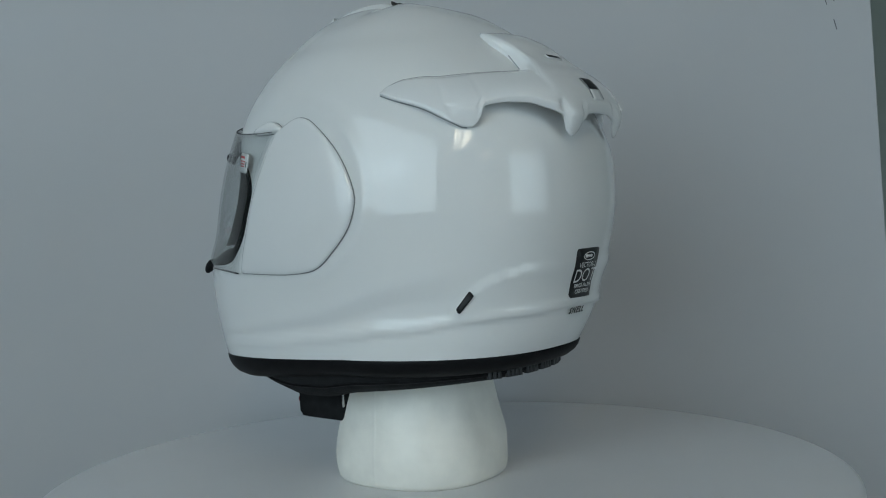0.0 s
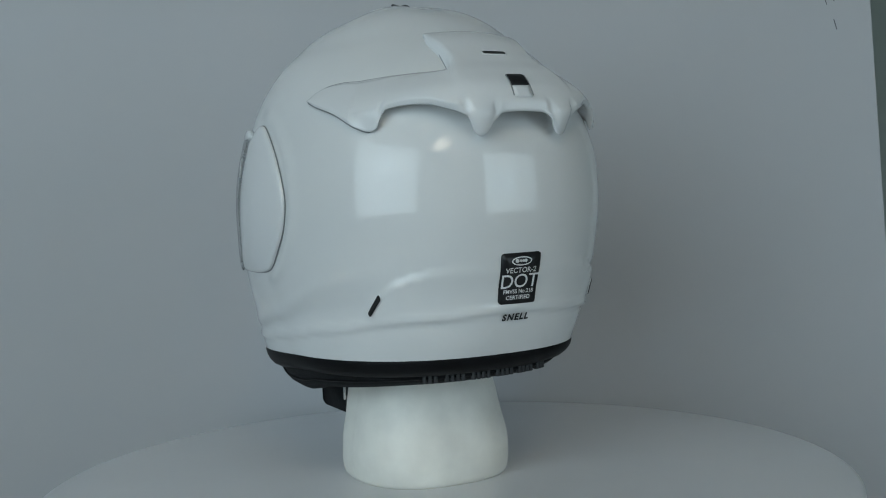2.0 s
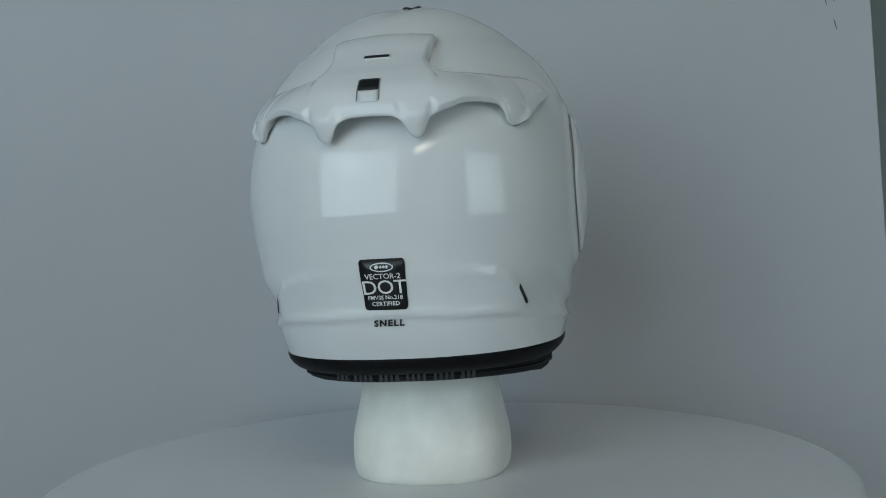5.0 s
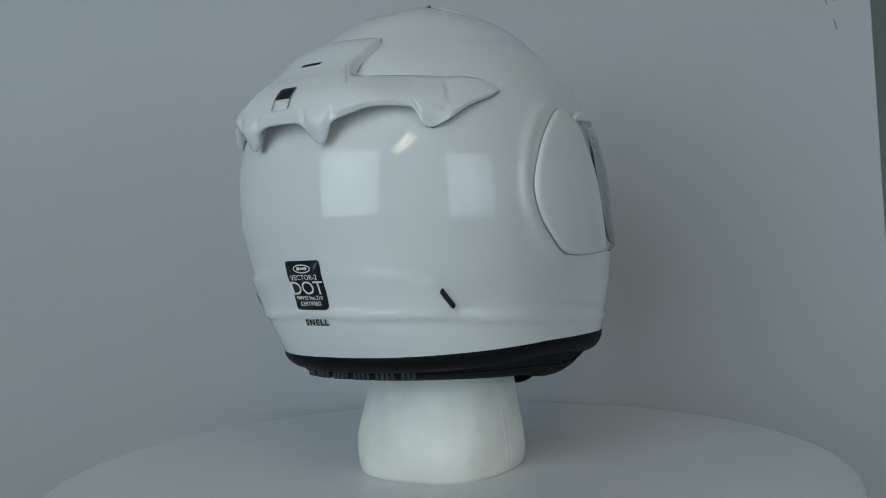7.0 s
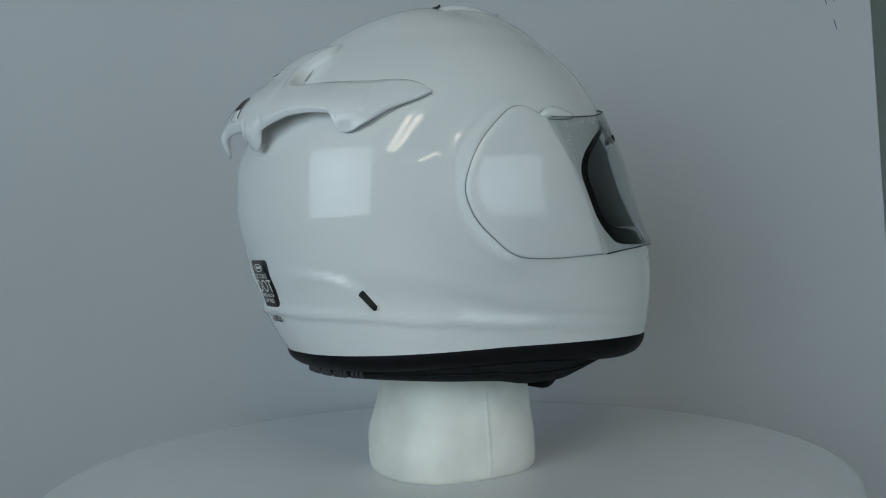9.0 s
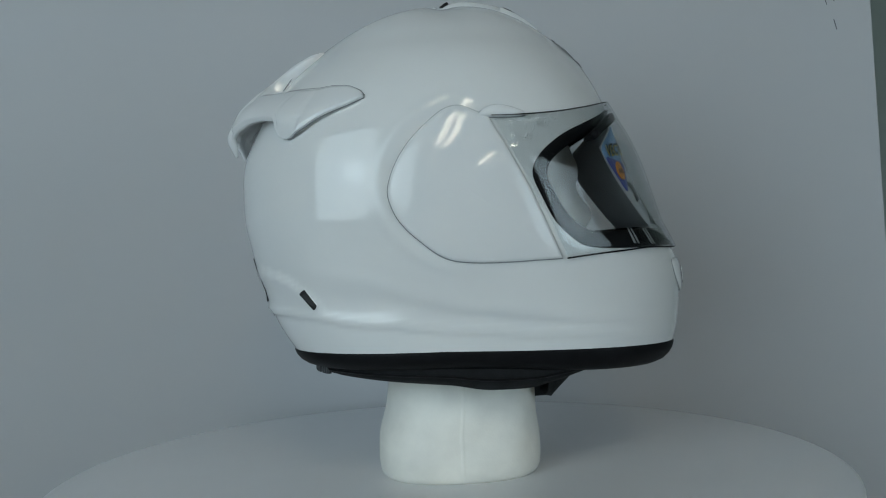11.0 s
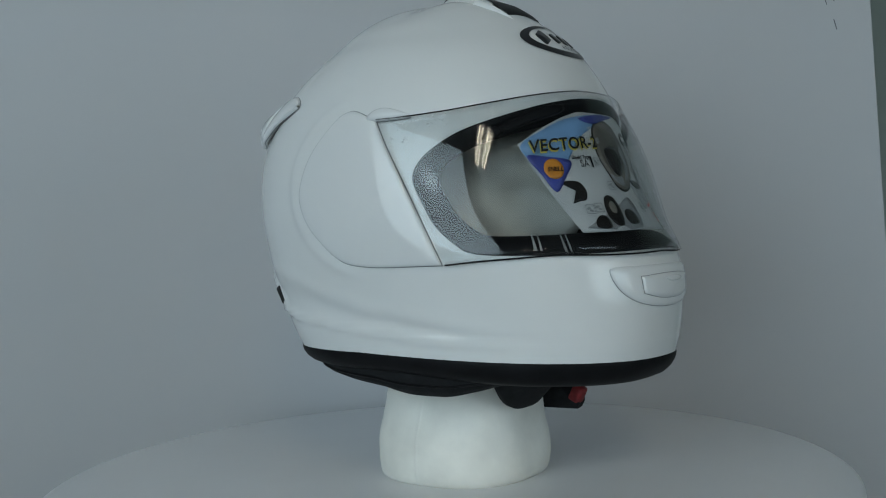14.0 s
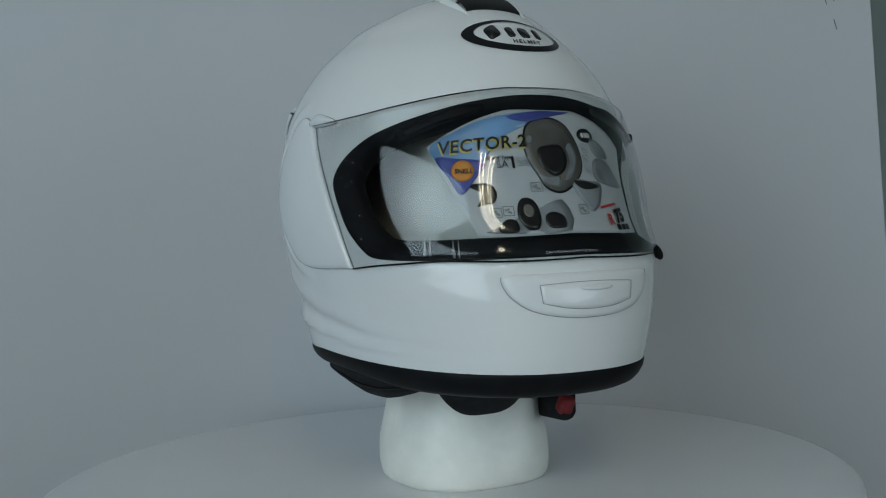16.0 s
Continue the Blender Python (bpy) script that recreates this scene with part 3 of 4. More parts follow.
# narrow pale strips in two pairs, fixed to the visor
for a, wide in ((-35.2, 0.34), (-33.9, 0.24), (-28.4, 0.3), (-27.2, 0.2)):
    tab = loop([(a - wide, -12.6), (a + wide, -12.6), (a + 0.2 * wide - 0.25, -8.9), (a - 0.4 * wide - 0.25, -8.9)], 3, sharp=(0, 1, 2, 3))
    part("pale_strip", plate(tab, FLAT(0.0006, 0.0014)), PHOTO_LIGHT, visor, "small pale slanted strip")

# chin vent
CHIN = [(-17.6, -15.6), (-10, -15.2), (0, -15.1), (10, -15.2), (17.6, -15.6), (18.9, -16.8), (17.1, -19.6), (13.3, -21.7), (7.6, -22.8), (0, -23.2), (-7.6, -22.8), (-13.3, -21.7), (-17.1, -19.6), (-18.9, -16.8)]
CHIN_LOOP = loop(CHIN, 5)
chin = part("chin_vent", plate(CHIN_LOOP, [(0, 0.0034), (0.5, 0.0032), (0.8, 0.0026), (0.95, 0.0018), (1, 0.0006), (1, -0.001)]), PLASTIC, helmet, "raised white chin vent")
part("seam", tube([on_skin(a, e, 0.0005) for a, e in CHIN_LOOP if e < -15.9], 0.00022, closed=False), SEAM, chin, "thin dark seam")
flap = [(-11.3, -17.1), (-4, -16.7), (4, -16.7), (11.3, -17.1), (10.6, -20.2), (5.5, -21.1), (0, -21.35), (-5.5, -21.1), (-10.8, -20.2)]
FLAP_LOOP = loop(flap, 4, sharp=(0, 3, 4, 8))
flap_part = part("vent_flap", plate(FLAP_LOOP, [(0, 0.0050), (0.6, 0.0047), (0.92, 0.0038), (1, 0.0030), (1, 0.001)]), PLASTIC, chin, "hinged white vent flap")
part("seam", tube([on_skin(a, e, 0.0029) for a, e in FLAP_LOOP], 0.00025), SEAM, flap_part, "thin dark seam")
part("thumb_ridge", plate(oval(1.0, -17.6, 4.2, 0.55), [(0, 0.0066), (0.6, 0.0060), (1, 0.0044), (1, 0.003)]), PLASTIC, flap_part, "raised thumb ridge")


# crown vent
def over(x, y, off):
    """The point off metres over the crown above (x, y)."""
    az = math.atan2(y, x - MID.x)
    rho = math.hypot(x - MID.x, y)
    lo, hi = 0.35, math.pi / 2
    for _ in range(26):
        m = (lo + hi) / 2
        if radius(az, m) * math.cos(m) > rho:
            lo = m
        else:
            hi = m
    return skin(az, hi, off)


def crown_row(u, grow=0.0):
    """Across the crown vent at share u from its rear point to its front legs."""
    row = []
    half = 0.012 + 0.0175 * ramp(u, 0, 0.75)
    for k in range(21):
        w = -1 + 0.1 * k
        tip = 0.0665 if abs(w) > 0.72 else 0.0665 - 0.008 * ramp(0.72 - abs(w), 0, 0.25)
        x = -0.002 + (tip + 0.002) * u
        h = 0.0037 * ramp(u, -0.02, 0.55) * (1 - ramp(abs(w), 0.62, 1.0)) - 0.0012 * (abs(w) > 0.99)
        h *= 1 - 0.45 * ramp(u, 0.8, 1.0) * (abs(w) > 0.72)
        row.append(over(x, w * half, h + grow))
    return row


vent_rows = [crown_row(u) for u in np.linspace(0, 1, 18)]
vent_rows.append([over(0.0665 if abs(-1 + 0.1 * k) > 0.72 else 0.0585, (-1 + 0.1 * k) * 0.0292, -0.001) for k in range(21)])
crown_vent = part("crown_vent", weave(vent_rows), PLASTIC, helmet, "raised white crown vent duct")
mouth = [[over(x, w * 0.0215, h) for w in np.linspace(-1, 1, 13)] for x, h in ((0.0575, 0.0041), (0.062, 0.0040), (0.0655, 0.0034), (0.072, 0.0025), (0.0775, 0.0012), (0.080, -0.0006))]
part("mouth", weave(mouth), VOID, crown_vent, "black vent opening")
for s in (1, -1):
    leg = [[over(x, s * (0.0215 + wid * q) , h * (1 - (2 * q - 1) ** 2) - 0.0006) for q in np.linspace(0, 1, 7)] for x, wid, h in ((0.055, 0.0080, 0.0043), (0.066, 0.0075, 0.0038), (0.074, 0.0050, 0.0028), (0.082, 0.0022, 0.0014), (0.086, 0.0008, 0.0))]
    part("duct_leg", weave(leg), PLASTIC, crown_vent, "white duct leg")
part("slider", weave([[over(0.0150 + 0.0035 * math.cos(q) * k, 0.0075 * math.sin(q) * k, 0.0038 + h) for q in np.linspace(0, math.tau, 20, endpoint=False)] for k, h in ((1, -0.002), (1, 0.0002), (0.9, 0.0006), (0.05, 0.0007))], wrap=True), VOID, crown_vent, "small black slider")

# rear wing
MID_OFF = table([(14, 0.0016), (17, 0.0022), (19.0, 0.0125), (20.2, 0.0170), (21.9, 0.0192), (24.2, 0.0195), (29.5, 0.0157), (34.4, 0.0108), (39, 0.0084), (42.5, 0.0076), (45.8, 0.0062), (49, 0.0038), (51.3, 0.0004)])
LIP_OFF = table([(119, 0.0015), (125, 0.0028), (132, 0.0045), (140, 0.0066), (147, 0.0088), (155, 0.0122), (165, 0.0170), (180, 0.0194)])
WING_LOW = table([(119.5, 31.2), (123.6, 29.1), (131.6, 25.4), (138.8, 20.4), (141.7, 18.7), (143.6, 18.4), (145.2, 19.4), (146.2, 22.4), (147.6, 24.0), (152, 24.3), (158, 23.6), (161, 22.4), (163.6, 21.4), (165.6, 20.2), (166.6, 18.2), (167.6, 15.4), (169.3, 14.2), (171.0, 15.2), (172.2, 18.0), (173.4, 20.0), (175.5, 20.9), (180, 21.2)])
WING_TOP = table([(119.5, 31.6), (121.9, 33.4), (127.3, 34.9), (132, 35.0), (139, 34.3), (158, 34.3), (163.6, 34.8), (165.2, 45.0), (166.6, 51.0), (180, 51.4)])
LOBE = table([(119, 0.0), (138, 0.0), (140.5, 0.75), (142, 1.0), (144.8, 0.9), (146.2, 0.0), (160, 0.0), (165.2, 0.0), (167.0, 0.85), (169.3, 1.0), (171.4, 0.85), (173.2, 0.0), (180, 0.0)])

POD_FLARE = table([(20, 1.0), (31, 1.0), (34, 0.90), (38, 0.98), (41, 1.08), (45, 1.27), (49, 1.40), (54, 1.40)])
LIP_LEVEL = table([(119.5, 31.2), (131.6, 25.8), (140, 24.3), (152, 24.2), (158, 23.6), (169, 21.8), (180, 21.1)])


def wing(az, v, inner=0.0):
    """v from 0 at the wing's upper edge to 1 at its lower edge."""
    a = abs(az)
    top, low = WING_TOP(a), WING_LOW(a)
    lift = LIP_OFF(a) * (1 - LOBE(a))
    low_true = math.degrees(math.asin(math.sin(radians(low)) * 0.156 / (0.156 + 0.9 * lift)))
    e = top + (low_true - top) * v
    tall = ramp(e, 35.0, 38.5)
    col = tall * ramp(a, 163.4, 167.2) + (1 - tall) * ramp(a, 148.0, 172.0) * (1 - (1 - ramp(v, 0.0, 0.3)) * (1 - ramp(a, 163.4, 167.2)))
    full_lift = LIP_OFF(a)
    lip_true = math.degrees(math.asin(math.sin(radians(LIP_LEVEL(a))) * 0.156 / (0.156 + 0.9 * full_lift)))
    v_lip = min((top - lip_true) / max(top - low_true, 1e-3), 0.97)
    hang = LOBE(a) * ramp(v, v_lip + 0.10 * (1 - v_lip), 1.06)
    bow = ramp(v, 0.0, 0.12) * 0.0016
    mid = MID_OFF(max(e, 22.5))
    v = min(v / max(v_lip, 0.5), 1.0) if LOBE(a) > 0 else v
    plain = LIP_OFF(a) * ramp(v, -0.25, 0.95) ** 1.1 * 1.02 + bow - LIP_OFF(a) * 0.05
    off = (col * mid + (1 - col) * max(plain, 0.0004))
    off *= 1 - 0.16 * ramp(v, 0.93, 1.0) * (1 - LOBE(a))
    off = off * (1 - hang) + (0.0012 + 0.2 * full_lift) * hang
    turn = 180 - a
    turn *= 1 + (POD_FLARE(e) - 1) * (1 - ramp(turn, 17, 24))
    return on_skin(180 - turn, e, max(off - inner, -0.0012))


AZ = [119.5 + 0.75 * k for k in range(int((240.5 - 119.5) / 0.75) + 1)] + [240.5]


def wing_at(a, v, inner=0.0):
    p = wing(a if a <= 180 else 360 - a, v, inner)
    return Vector((p.x, p.y if a <= 180 else -p.y, p.z))


V_OUT = [0, 0.02, 0.05, 0.1] + [0.14 + 0.86 * k / 48 for k in range(49)]
rows = [[wing_at(a, 0, 0.004) for a in AZ]] + [[wing_at(a, v) for a in AZ] for v in V_OUT]
rows += [[wing_at(a, v, d) for a in AZ] for v, d in ((1.0, 0.0012), (0.99, 0.0026), (0.93, 0.0040), (0.84, 0.0062), (0.74, 0.0105), (0.66, 0.0180), (0.6, 0.03))]
spoiler = part("rear_wing", weave(rows), PLASTIC, helmet, "white rear wing with three arches")
for s in (1, -1):
    side = [wing_at(a if s > 0 else 360 - a, 0, 0.0003) for a in np.arange(119.5, 165.1, 0.75)]
    part("seam", tube(side, 0.0004, closed=False), SEAM, spoiler, "thin dark seam")
    under = [wing_at(a if s > 0 else 360 - a, 1.0, 0.0022) for a in np.arange(119.5, 143, 0.75)]
    part("seam", tube(under, 0.0004, closed=False), SEAM, spoiler, "thin dark seam")


def on_wing(az, e, off):
    """A point over the middle of the wing."""
    return on_skin(az, e, MID_OFF(max(e, 22.5)) + off)


part("vent_slot", plate(box_outline(180, 37.1, 3.8, 0.55, r=0.9), FLAT(-0.001, 0.0007), on_wing), VOID, spoiler, "narrow black vent slot")
part("slot_rim", tube([on_wing(a, e, 0.0004) for a, e in box_outline(180, 37.1, 4.05, 0.78, r=0.9)], 0.0005), PLASTIC, spoiler)
part("vent_window", plate(box_outline(180, 26.2, 2.5, 1.72, r=0.35), FLAT(-0.001, 0.0008), on_wing), VOID, spoiler, "black vent window")
part("slide", plate(box_outline(180, 23.0, 2.3, 1.4, r=0.2), FLAT(-0.001, 0.0010), on_wing), PLASTIC, spoiler, "small white slide below the vent")
for s in (1, -1):
    part("seam", tube([on_wing(180 + s * 2.55, 27.6 - 0.56 * k, 0.0007) for k in range(11)], 0.0004, closed=False), SEAM, spoiler)

# rear exhaust slots
for s in (1, -1):
    c, d = np.array((s * 140.6, -25.3)), np.array((s * 1.75, 2.35))
    n = np.array((d[1], -d[0])) / np.hypot(*d)
    pts = []
    for k in range(20):
        q = k * math.tau / 20
        w = 0.6 * math.sin(q) * n
        pts.append(tuple(c + d * (1 if math.cos(q) > 0 else -1) * 0.9 + 0.5 * math.cos(q) * d / np.hypot(*d) + w))
    exhaust = part("exhaust_slot", plate(pts, FLAT(0.0002, 0.0012), shell_at), VOID, helmet, "small black slanted exhaust slot")
    part("slot_rim", tube([shell_at(a, e, 0.0002) for a, e in pts], 0.0004), PLASTIC, exhaust)

# stickers and lettering
label_ = part("safety_sticker", plate(box_outline(180, -19.2, 5.75, 6.35, r=0.14), FLAT(0.0, 0.0009), shell_at), INK, helmet, "black rectangular safety sticker with white print")
T = 0.0016
for text, size, e, bold, spread in (("VECTOR-2", 0.0050, -17.1, 0.00006, 1.0), ("DOT", 0.0138, -20.05, 0.00006, 0.96), ("FMVSS No.218", 0.0037, -22.55, 0.00008, 1.02), ("CERTIFIED", 0.0038, -24.05, 0.00008, 1.05)):
    part("print", words(text, size, 180, e, T, bold, spread=spread, base=shell_at), PAPER_WHITE, label_, "white printed words")
ringo, ringi = oval(180, -14.8, 2.95, 1.15), oval(180, -14.8, 2.6, 0.85)
part("print", weave([[shell_at(a, e, T) for a, e in ringo], [shell_at(a, e, T) for a, e in ringi]], wrap=True), PAPER_WHITE, label_, "white oval mark")
for k, (da, w, h) in enumerate(((-1.3, 0.5, 0.45), (-0.25, 0.3, 0.3), (0.5, 0.36, 0.3), (1.25, 0.3, 0.4))):
    part("print", plate(oval(180 + da, -14.8, w, h, 16), FLAT(0.0009, T), shell_at), PAPER_WHITE, label_)
part("print", words("SNELL", 0.0062, 180, -29.1, 0.0014, 0.0003, 0.15, 1.25, base=shell_at), INK, helmet, "black printed word")

# oval mark on the brow: plain dark shapes
OV, IN_ = oval(0, 49.3, 23.2, 6.7, 60), oval(1.6, 49.9, 19.6, 5.2, 60)
mark = part("brow_mark", weave([[shell_at(a, e, 0.0006) for a, e in OV], [shell_at(a, e, 0.0006) for a, e in IN_]], wrap=True), INK, helmet, "black oval mark printed on the brow")
for a, wide, tall, lean in ((-10.2, 3.0, 2.5, 24), (-2.2, 1.7, 2.0, 8), (4.4, 2.3, 2.0, 0), (11.2, 1.3, 2.0, -8)):
    part("mark_shape", plate(box_outline(a, 50.2, wide, tall, r=0.5, tilt=lean), [(0.0, 0.0007), (1.0, 0.0007), (1.0, 0.0)], shell_at), INK, mark)
part("print", words("HELMET", 0.0050, 3.0, 46.1, 0.0009, 0.00012, 0.1, 1.35, base=shell_at), INK, mark, "black printed word")

# chin strap with its red pull
strap_rows = [[Vector((x, y, z)) for x, y, z in ((0.040 + dx, yy, zz + 0.010), (0.089 + dx, yy + 0.002, zz + 0.012), (0.089 + dx, yy + 0.002, zz - 0.006), (0.088 + dx, yy, zz - 0.010), (0.050 + dx, yy, zz - 0.011), (0.042 + dx, yy, zz - 0.006))] for yy, zz, dx in ((0.040, 0.057, 0.002), (0.043, 0.0555, 0.0), (0.0465, 0.0555, 0.0), (0.050, 0.057, 0.001))]
bm = weave(strap_rows, wrap=True)
bm.verts.ensure_lookup_table()
bm.faces.new([bm.verts[i] for i in range(6)])
bm.faces.new([bm.verts[18 + i] for i in range(6)])
strap = part("chin_strap", bm, CLOTH, helmet, "black webbing chin strap")
bm = block((-0.0048, -0.0055, -0.0066), (0.0048, 0.0055, 0.0066), 0.0025)
bmesh.ops.transform(bm, matrix=pose(0.0885, 0.0442, 0.0570, 0, 28, 0), verts=bm.verts)
part("pull_tab", bm, RED, strap, "red webbing pull tab")
part("buckle_ring", block((0.0455, 0.0395, 0.056), (0.0475, 0.0520, 0.0705), 0.0008), STEEL, strap, "steel buckle ring")
curtain = [[Vector((0.088 + 0.012 * math.cos(v * 2.2), y, 0.083 - (0.0275 * (1 - (abs(y + 0.017) / 0.040) ** 3.2)) * v)) for y in np.linspace(-0.057, 0.023, 21)] for v in np.linspace(0, 1, 9)]
curtain += [[Vector((p.x - 0.004, p.y, p.z + 0.001)) for p in row] for row in reversed(curtain)]
part("chin_flap", weave(curtain, wrap_rows=True), CLOTH, helmet, "black padded chin strap flap")


# ---- the foam head under the helmet: one plain form ----
def head_ring(z):
    """Half depth, half width and middle of the foam form at height z."""
    return HEAD_A(z), HEAD_B(z), HEAD_X(z)


HEAD_A = table([(0.0, 0.0582), (0.002, 0.0600), (0.006, 0.0612), (0.014, 0.0618), (0.028, 0.0613), (0.045, 0.0582), (0.062, 0.0560), (0.080, 0.0545), (0.100, 0.060), (0.125, 0.072), (0.150, 0.082), (0.200, 0.090), (0.240, 0.092), (0.270, 0.085), (0.295, 0.065), (0.308, 0.040), (0.314, 0.004)])
HEAD_B = table([(0.0, 0.0560), (0.002, 0.0578), (0.006, 0.0590), (0.014, 0.0598), (0.028, 0.0592), (0.045, 0.0560), (0.062, 0.0528), (0.080, 0.0503), (0.100, 0.052), (0.125, 0.058), (0.150, 0.060), (0.200, 0.066), (0.240, 0.069), (0.270, 0.067), (0.295, 0.050), (0.308, 0.030), (0.314, 0.003)])
HEAD_X = table([(0.0, 0.0125), (0.03, 0.0125), (0.062, 0.0150), (0.1, 0.016), (0.15, 0.018), (0.314, 0.008)])
HEAD_N = 360
rows = []
for z in list(np.linspace(0, 0.014, 8)) + list(np.linspace(0.02, 0.314, 64)):
    z = float(z)
    a, b, cx = head_ring(z)
    row = []
    for k in range(HEAD_N):
        q = k * math.tau / HEAD_N
        n = 2.5 if z < 0.09 else 2.15
        r = (abs(math.cos(q) / a) ** n + abs(math.sin(q) / b) ** n) ** (-1 / n)
        az = math.degrees(q) if q < math.pi else math.degrees(q) - 360
        r += 0.016 * math.exp(-(az / 9) ** 2) * math.exp(-((z - 0.190) / 0.016) ** 2) + 0.006 * math.exp(-(az / 26) ** 2) * math.exp(-((z - 0.226) / 0.012) ** 2)
        r += 0.005 * math.exp(-(az / 16) ** 2) * math.exp(-((z - 0.155) / 0.010) ** 2) - 0.006 * math.exp(-((abs(az) - 24) / 10) ** 2) * math.exp(-((z - 0.208) / 0.010) ** 2)
        r += 0.0005 * math.sin(3 * q + 40 * z) * ramp(z, 0.004, 0.02) + 0.0006 * math.exp(-((abs(az) - 91) / 0.8) ** 2)
        r += 0.0006 * noise.noise(Vector((2.4 * math.cos(q), 2.4 * math.sin(q), 40 * z))) * ramp(z, 0.002, 0.02)
        row.append(Vector((cx + r * math.cos(q), r * math.sin(q), z)))
    rows.append(row)
bm = weave(rows, wrap=True)
bm.verts.ensure_lookup_table()
bm.faces.new([bm.verts[i] for i in range(HEAD_N)])
bm.faces.new([bm.verts[len(bm.verts) - HEAD_N + i] for i in range(HEAD_N)])
head = part("mannequin_head", bm, FOAM)
tagged(head, "white foam mannequin head inside the helmet, neck on the table", "mannequin")


# ---- the printed card behind the visor ----
def on_card(az, e, off=0.0):
    return on_skin(az, e, off + 0.0004)


def card_edge(e):
    return 22.2 + (35.4 - 22.2) * (e + 8.6) / 23.6


card = new("printed_card")
tagged(card, "glossy printed product card tucked behind the visor", "card")
CARD_TOP = table([(0, 25.0), (10, 24.9), (18, 23.2), (28, 19.2), (35.4, 15.0)])
rows = []
for side in (0.0, -0.0006):
    block_rows = []
    for v in np.linspace(0, 1, 26):
        row = []
        for u in np.linspace(-1, 1, 41):
            e_lin = -8.2 + (15.0 + 8.2) * v
            az = u * card_edge(e_lin)
            hi = CARD_TOP(abs(az) if v == 1 else abs(az) / card_edge(e_lin) * 35.4)
            lo = -8.2 - 0.6 * abs(u)
            row.append(on_card(az, lo + (hi - lo) * v, side))
        block_rows.append(row)
    rows += block_rows if side == 0 else block_rows[::-1]
sheet = part("sheet", weave(rows, wrap_rows=True), CARD, card, "white glossy card sheet")


def printed(outline, mat, level=1, label=""):
    n = 0.00035 * level
    return part("print", plate(outline, [(0, n), (0.35, n), (0.7, n), (1, n), (1, n - 0.0003)], on_card), mat, sheet, label)


printed(loop([(-34.6, 14.6), (-28, 18.6), (-18, 22.4), (-4, 24.4), (4, 24.4), (-6, 20.8), (-14, 16.5), (-20.5, 9.5), (-25.6, 2.0), (-28.5, 5.0), (-31.6, 9.6)], 4), SKY_BLUE, 1, "light blue printed corner")
printed(loop([(-33.0, 11.6), (-27, 11.2), (-19.5, 9.8), (-22.6, 5.0), (-26.2, 1.2), (-29.4, 6.0)], 4), BLUE, 2, "deep blue printed corner")
printed(loop([(-12, 22.8), (-2, 24.5), (4, 24.5), (10, 24.3), (2, 22.9), (-6, 21.4)], 4), BLUE, 2)
part("print", words("VECTOR-2", 0.0121, -20.1, 14.3, 0.0011, 0.00012, 0.12, 1.06, tilt=3.5, base=on_card), YELLOW, sheet, "yellow letter shadow")
part("print", words("VECTOR-2", 0.0121, -19.8, 14.75, 0.0015, 0.0002, 0.12, 1.06, tilt=3.5, base=on_card), INK, sheet, "black printed words")
printed(oval(-25.6, 7.7, 3.0, 2.9), ORANGE, 3, "orange printed disc")
part("print", words("SNELL", 0.0044, -25.4, 7.5, 0.0016, 0.0001, 0.2, base=on_card), INK, sheet, "black printed word")
part("print", words("Shield Type", 0.0036, -15.6, 10.9, 0.0010, 0.0001, tilt=2, base=on_card), INK, sheet, "black printed words")
part("print", words("SA", 0.0072, -14.9, 9.0, 0.0010, 0.0, tilt=2, base=on_card), INK, sheet, "black printed letters")
part("print", words("I", 0.0110, -11.9, 9.4, 0.0010, 0.0004, tilt=2, base=on_card), INK, sheet, "black printed letter")


def icon(az, e, w=1.5, h=1.3):
    """A small framed pictogram as plain strokes."""
    o = box_outline(az, e, w, h)
    i = [(az + (a - az) * 0.84, e + (b - e) * 0.82) for a, b in o]
    p = part("print", weave([[on_card(a, b, 0.0009) for a, b in o], [on_card(a, b, 0.0009) for a, b in i]], wrap=True), CARD_GREY, sheet, "small framed pictogram")
    printed(box_outline(az - 0.2 * w, e + 0.2 * h, w * 0.42, h * 0.2, tilt=18), CARD_GREY, 2)
    printed(box_outline(az + 0.25 * w, e - 0.3 * h, w * 0.36, h * 0.22, tilt=-14), CARD_GREY, 2)


for az, e, w, h in ((-9.9, 9.7, 0.8, 1.2), (-8.1, 9.8, 0.8, 1.2), (-6.6, 2.8, 1.7, 1.3), (-18.0, -3.4, 1.4, 1.2), (-15.0, -3.0, 1.4, 1.2), (12.5, 13.6, 1.1, 1.2), (12.0, 10.6, 1.2, 1.1), (11.6, 7.6, 1.1, 1.0), (5.4, -3.0, 1.3, 1.2)):
    icon(az, e, w, h)
# pictures of the helmet and of its pads, as plain shapes
def grown(points, k=1.17, c=(1.6, 12.0)):
    return [(c[0] + (a - c[0]) * k, c[1] + (e - c[1]) * k) for a, e in points]


printed(loop(grown([(-6.2, 14.6), (-5.0, 18.6), (-1.6, 20.4), (3.0, 20.6), (6.6, 18.6), (8.6, 14.0), (8.4, 9.0), (5.0, 5.2), (0.8, 3.2), (-2.6, 4.2), (-4.2, 7.2), (-5.8, 10.6)], 1.24), 4), PHOTO_DARK, 1)
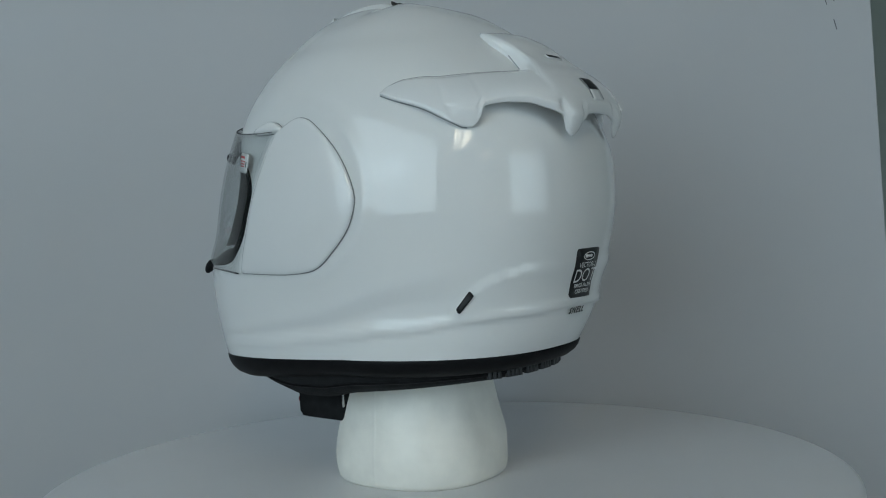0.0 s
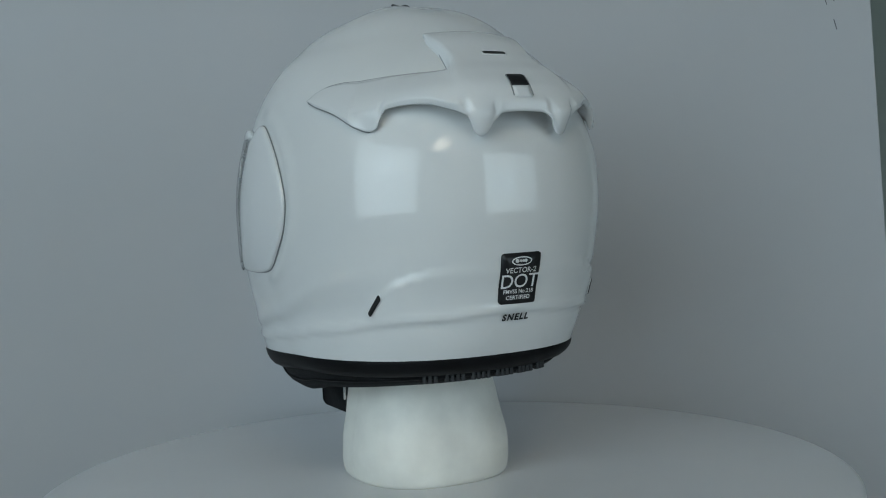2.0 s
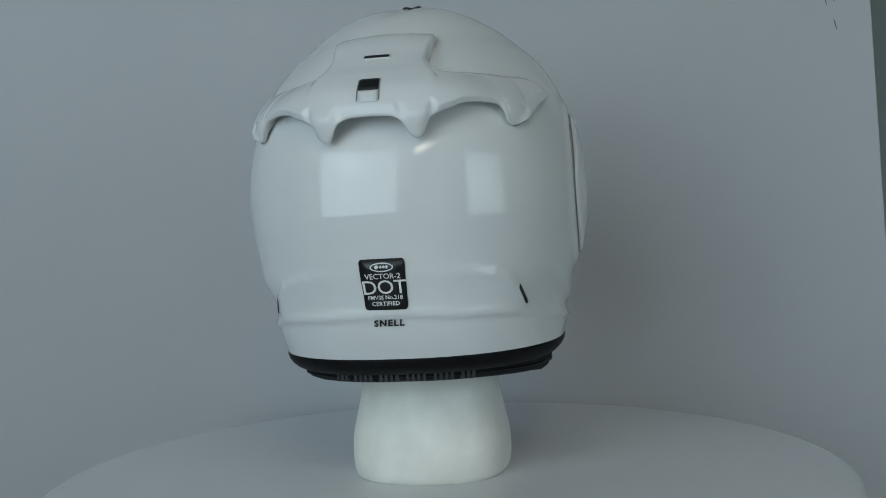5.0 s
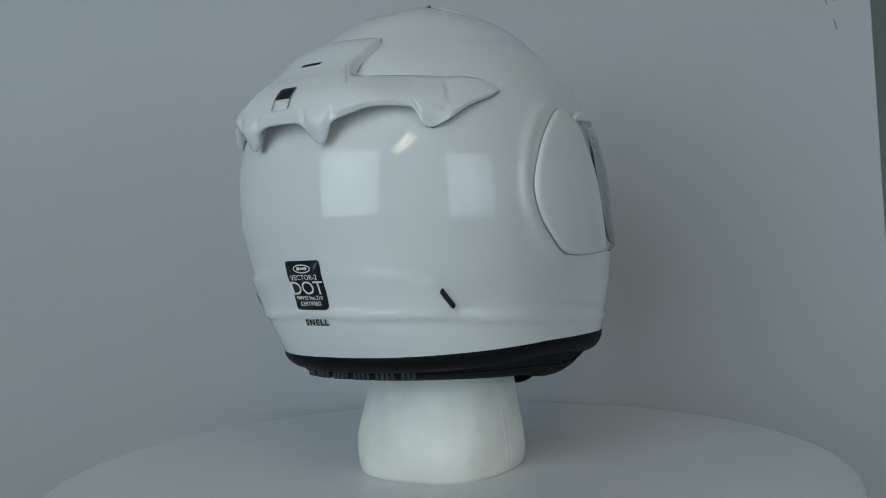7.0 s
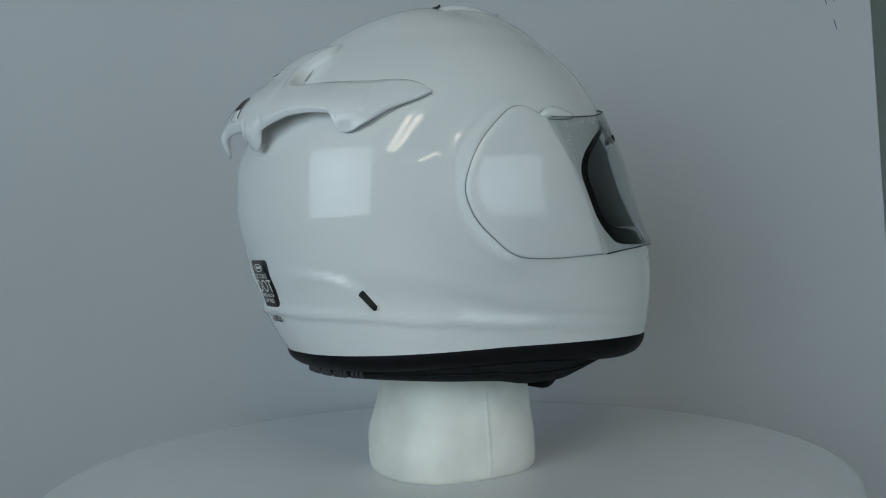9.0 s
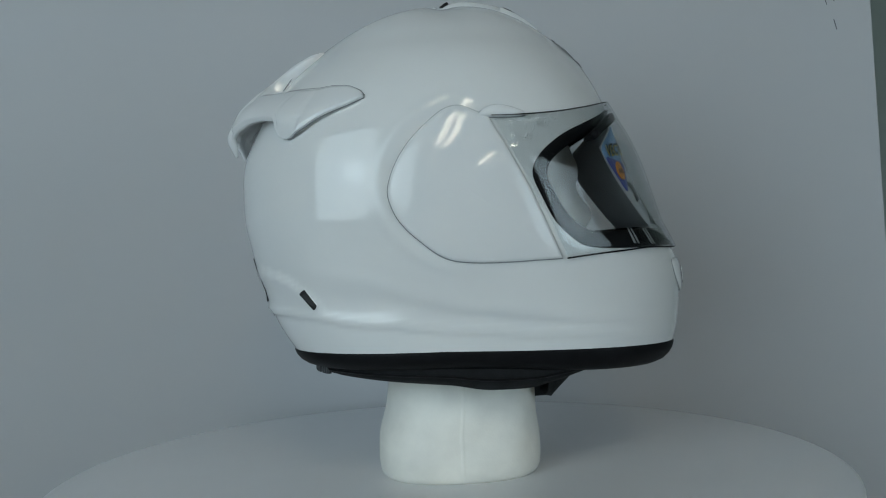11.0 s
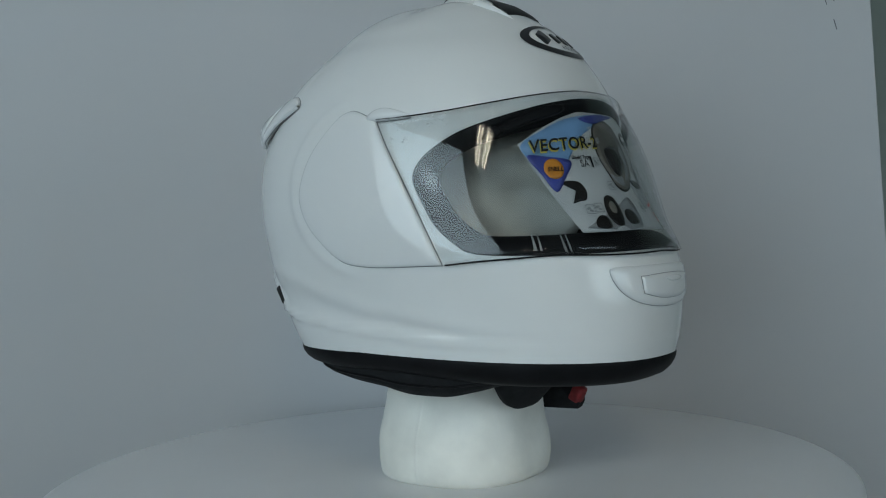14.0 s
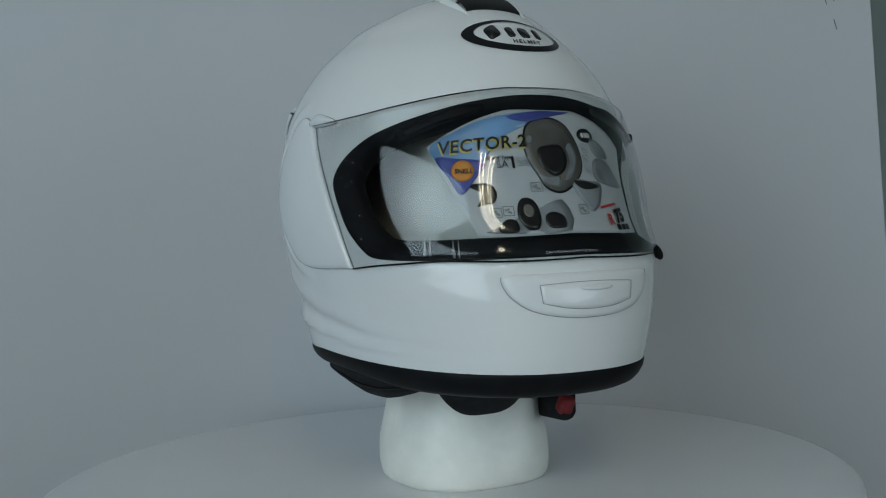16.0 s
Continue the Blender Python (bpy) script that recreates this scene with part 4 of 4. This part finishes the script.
printed(loop(grown([(-6.2, 14.6), (-5.0, 18.6), (-1.6, 20.4), (3.0, 20.6), (6.6, 18.6), (8.6, 14.0), (8.4, 9.0), (5.0, 5.2), (0.8, 3.2), (-2.6, 4.2), (-4.2, 7.2), (-5.8, 10.6)]), 4), PHOTO, 2, "picture of a grey helmet")
printed(loop(grown([(-3.4, 12.6), (-1.0, 14.0), (3.2, 14.0), (4.4, 11.0), (3.0, 8.0), (0.0, 6.6), (-2.6, 8.6)]), 4), PHOTO_DARK, 3)
printed(loop(grown([(-4.0, 6.9), (-1.5, 6.2), (1.2, 6.4), (0.6, 4.2), (-2.2, 4.8)]), 4), PHOTO_LIGHT, 3)
printed(loop(grown([(-5.6, 16.0), (-4.4, 16.4), (-4.3, 15.0), (-5.5, 14.8)]), 4), PHOTO_LIGHT, 3)
printed(loop(grown([(4.9, 13.5), (6.6, 14.6), (7.4, 11.0), (5.0, 6.8), (2.4, 5.6), (4.6, 8.6), (5.4, 11.0)]), 4), PHOTO_LIGHT, 3)
printed(loop([(-24.6, 3.6), (-21.4, 4.2), (-18.4, 3.6), (-17.2, 1.2), (-18.2, -1.0), (-20.4, -1.4), (-22.4, -1.8), (-20.0, 0.6), (-20.4, 2.2), (-22.6, 2.6)], 4), PHOTO_DARK, 2, "picture of a black cheek pad")
printed(loop([(-12.6, -2.0), (-11.4, -0.2), (-9.2, 0.0), (-7.6, -1.6), (-7.2, -4.6), (-8.4, -7.0), (-11.0, -7.2), (-12.8, -5.0)], 4), PHOTO_DARK, 2, "picture of a black pad set")
printed(oval(-10.0, -3.0, 1.3, 1.5), PHOTO, 3)
printed(loop([(-17.6, -6.4), (-15.4, -4.9), (-13.4, -5.4), (-13.4, -7.6), (-17.4, -7.8)], 4), PHOTO_DARK, 2)
printed(loop([(-6.0, -4.4), (-3.6, -3.4), (-1.0, -4.4), (-1.2, -6.8), (-5.6, -6.8)], 4), PHOTO_DARK, 2)
printed(loop([(-19, -7.0), (-8, -2.9), (0, -0.5), (0, -7.6), (-19, -7.9)], 3), CARD_GREY, 1)
printed(oval(14.6, 17.6, 3.4, 2.1), INK, 2, "dark oval mark")
for da, w in ((-1.4, 0.55), (-0.2, 0.35), (0.7, 0.4), (1.6, 0.3)):
    printed(oval(14.6 + da, 17.6, w, 0.8, 14), CARD, 3)
printed(loop([(15.5, 15.8), (18.6, 16.4), (22.5, 14.0), (23.0, 11.0), (17.0, 11.6)], 4), PHOTO_LIGHT, 2, "picture of a silver vent")
printed(loop([(14.6, 9.4), (17.6, 11.0), (22.0, 9.8), (25.4, 5.2), (25.0, 2.4), (14.4, 4.4)], 4), PHOTO_LIGHT, 2, "picture of a silver helmet")
printed(loop([(4.4, 4.6), (10.0, 4.4), (15.0, 3.4), (12.6, -1.0), (8.6, -3.6), (6.6, -1.4)], 4), PHOTO_LIGHT, 2, "picture of a helmet front")
printed(loop([(5.2, 4.4), (10.5, 4.0), (14.0, 2.8), (10.0, 2.0), (7.0, 2.4)], 4), PHOTO_DARK, 3)
part("print", words("R", 0.0088, 13.2, -5.6, 0.0015, 0.0004, 0.25, tilt=8, base=on_card), RED_INK, sheet, "red printed letter")
part("print", words("75", 0.0110, 17.2, -4.9, 0.0015, 0.0006, 0.25, tilt=8, base=on_card), INK, sheet, "black printed numerals")
for k in range(3):
    printed(box_outline(15.6 + 1.9 * k, -7.3, 0.7, 0.6, lean=0.2), INK, 3)
printed(box_outline(15.0, -2.2, 3.4, 0.3, tilt=7), RED_INK, 3)


# ---- what turns ----
def heading(t):
    u = (t - 8) / 8
    return 41.104 - 103.356 * u - 0.778 * u * u + 0.082 * u ** 3


def motions():
    """The table turns at an even pace and carries the foam head, the helmet and the card."""
    seat = pose(0, 0.01026, 0)
    tilt = pose(0, 0, 0.14, -0.76) @ pose(0, 0, -0.14)
    for thing, own in ((helmet, seat @ tilt), (card, seat @ tilt), (head, seat), (turntable, pose(0, 0, 0))):
        walk(thing, [(0.5 * k, pose(0, 0, 0, 0, 0, heading(0.5 * k)) @ own) for k in range(33)])


motions()
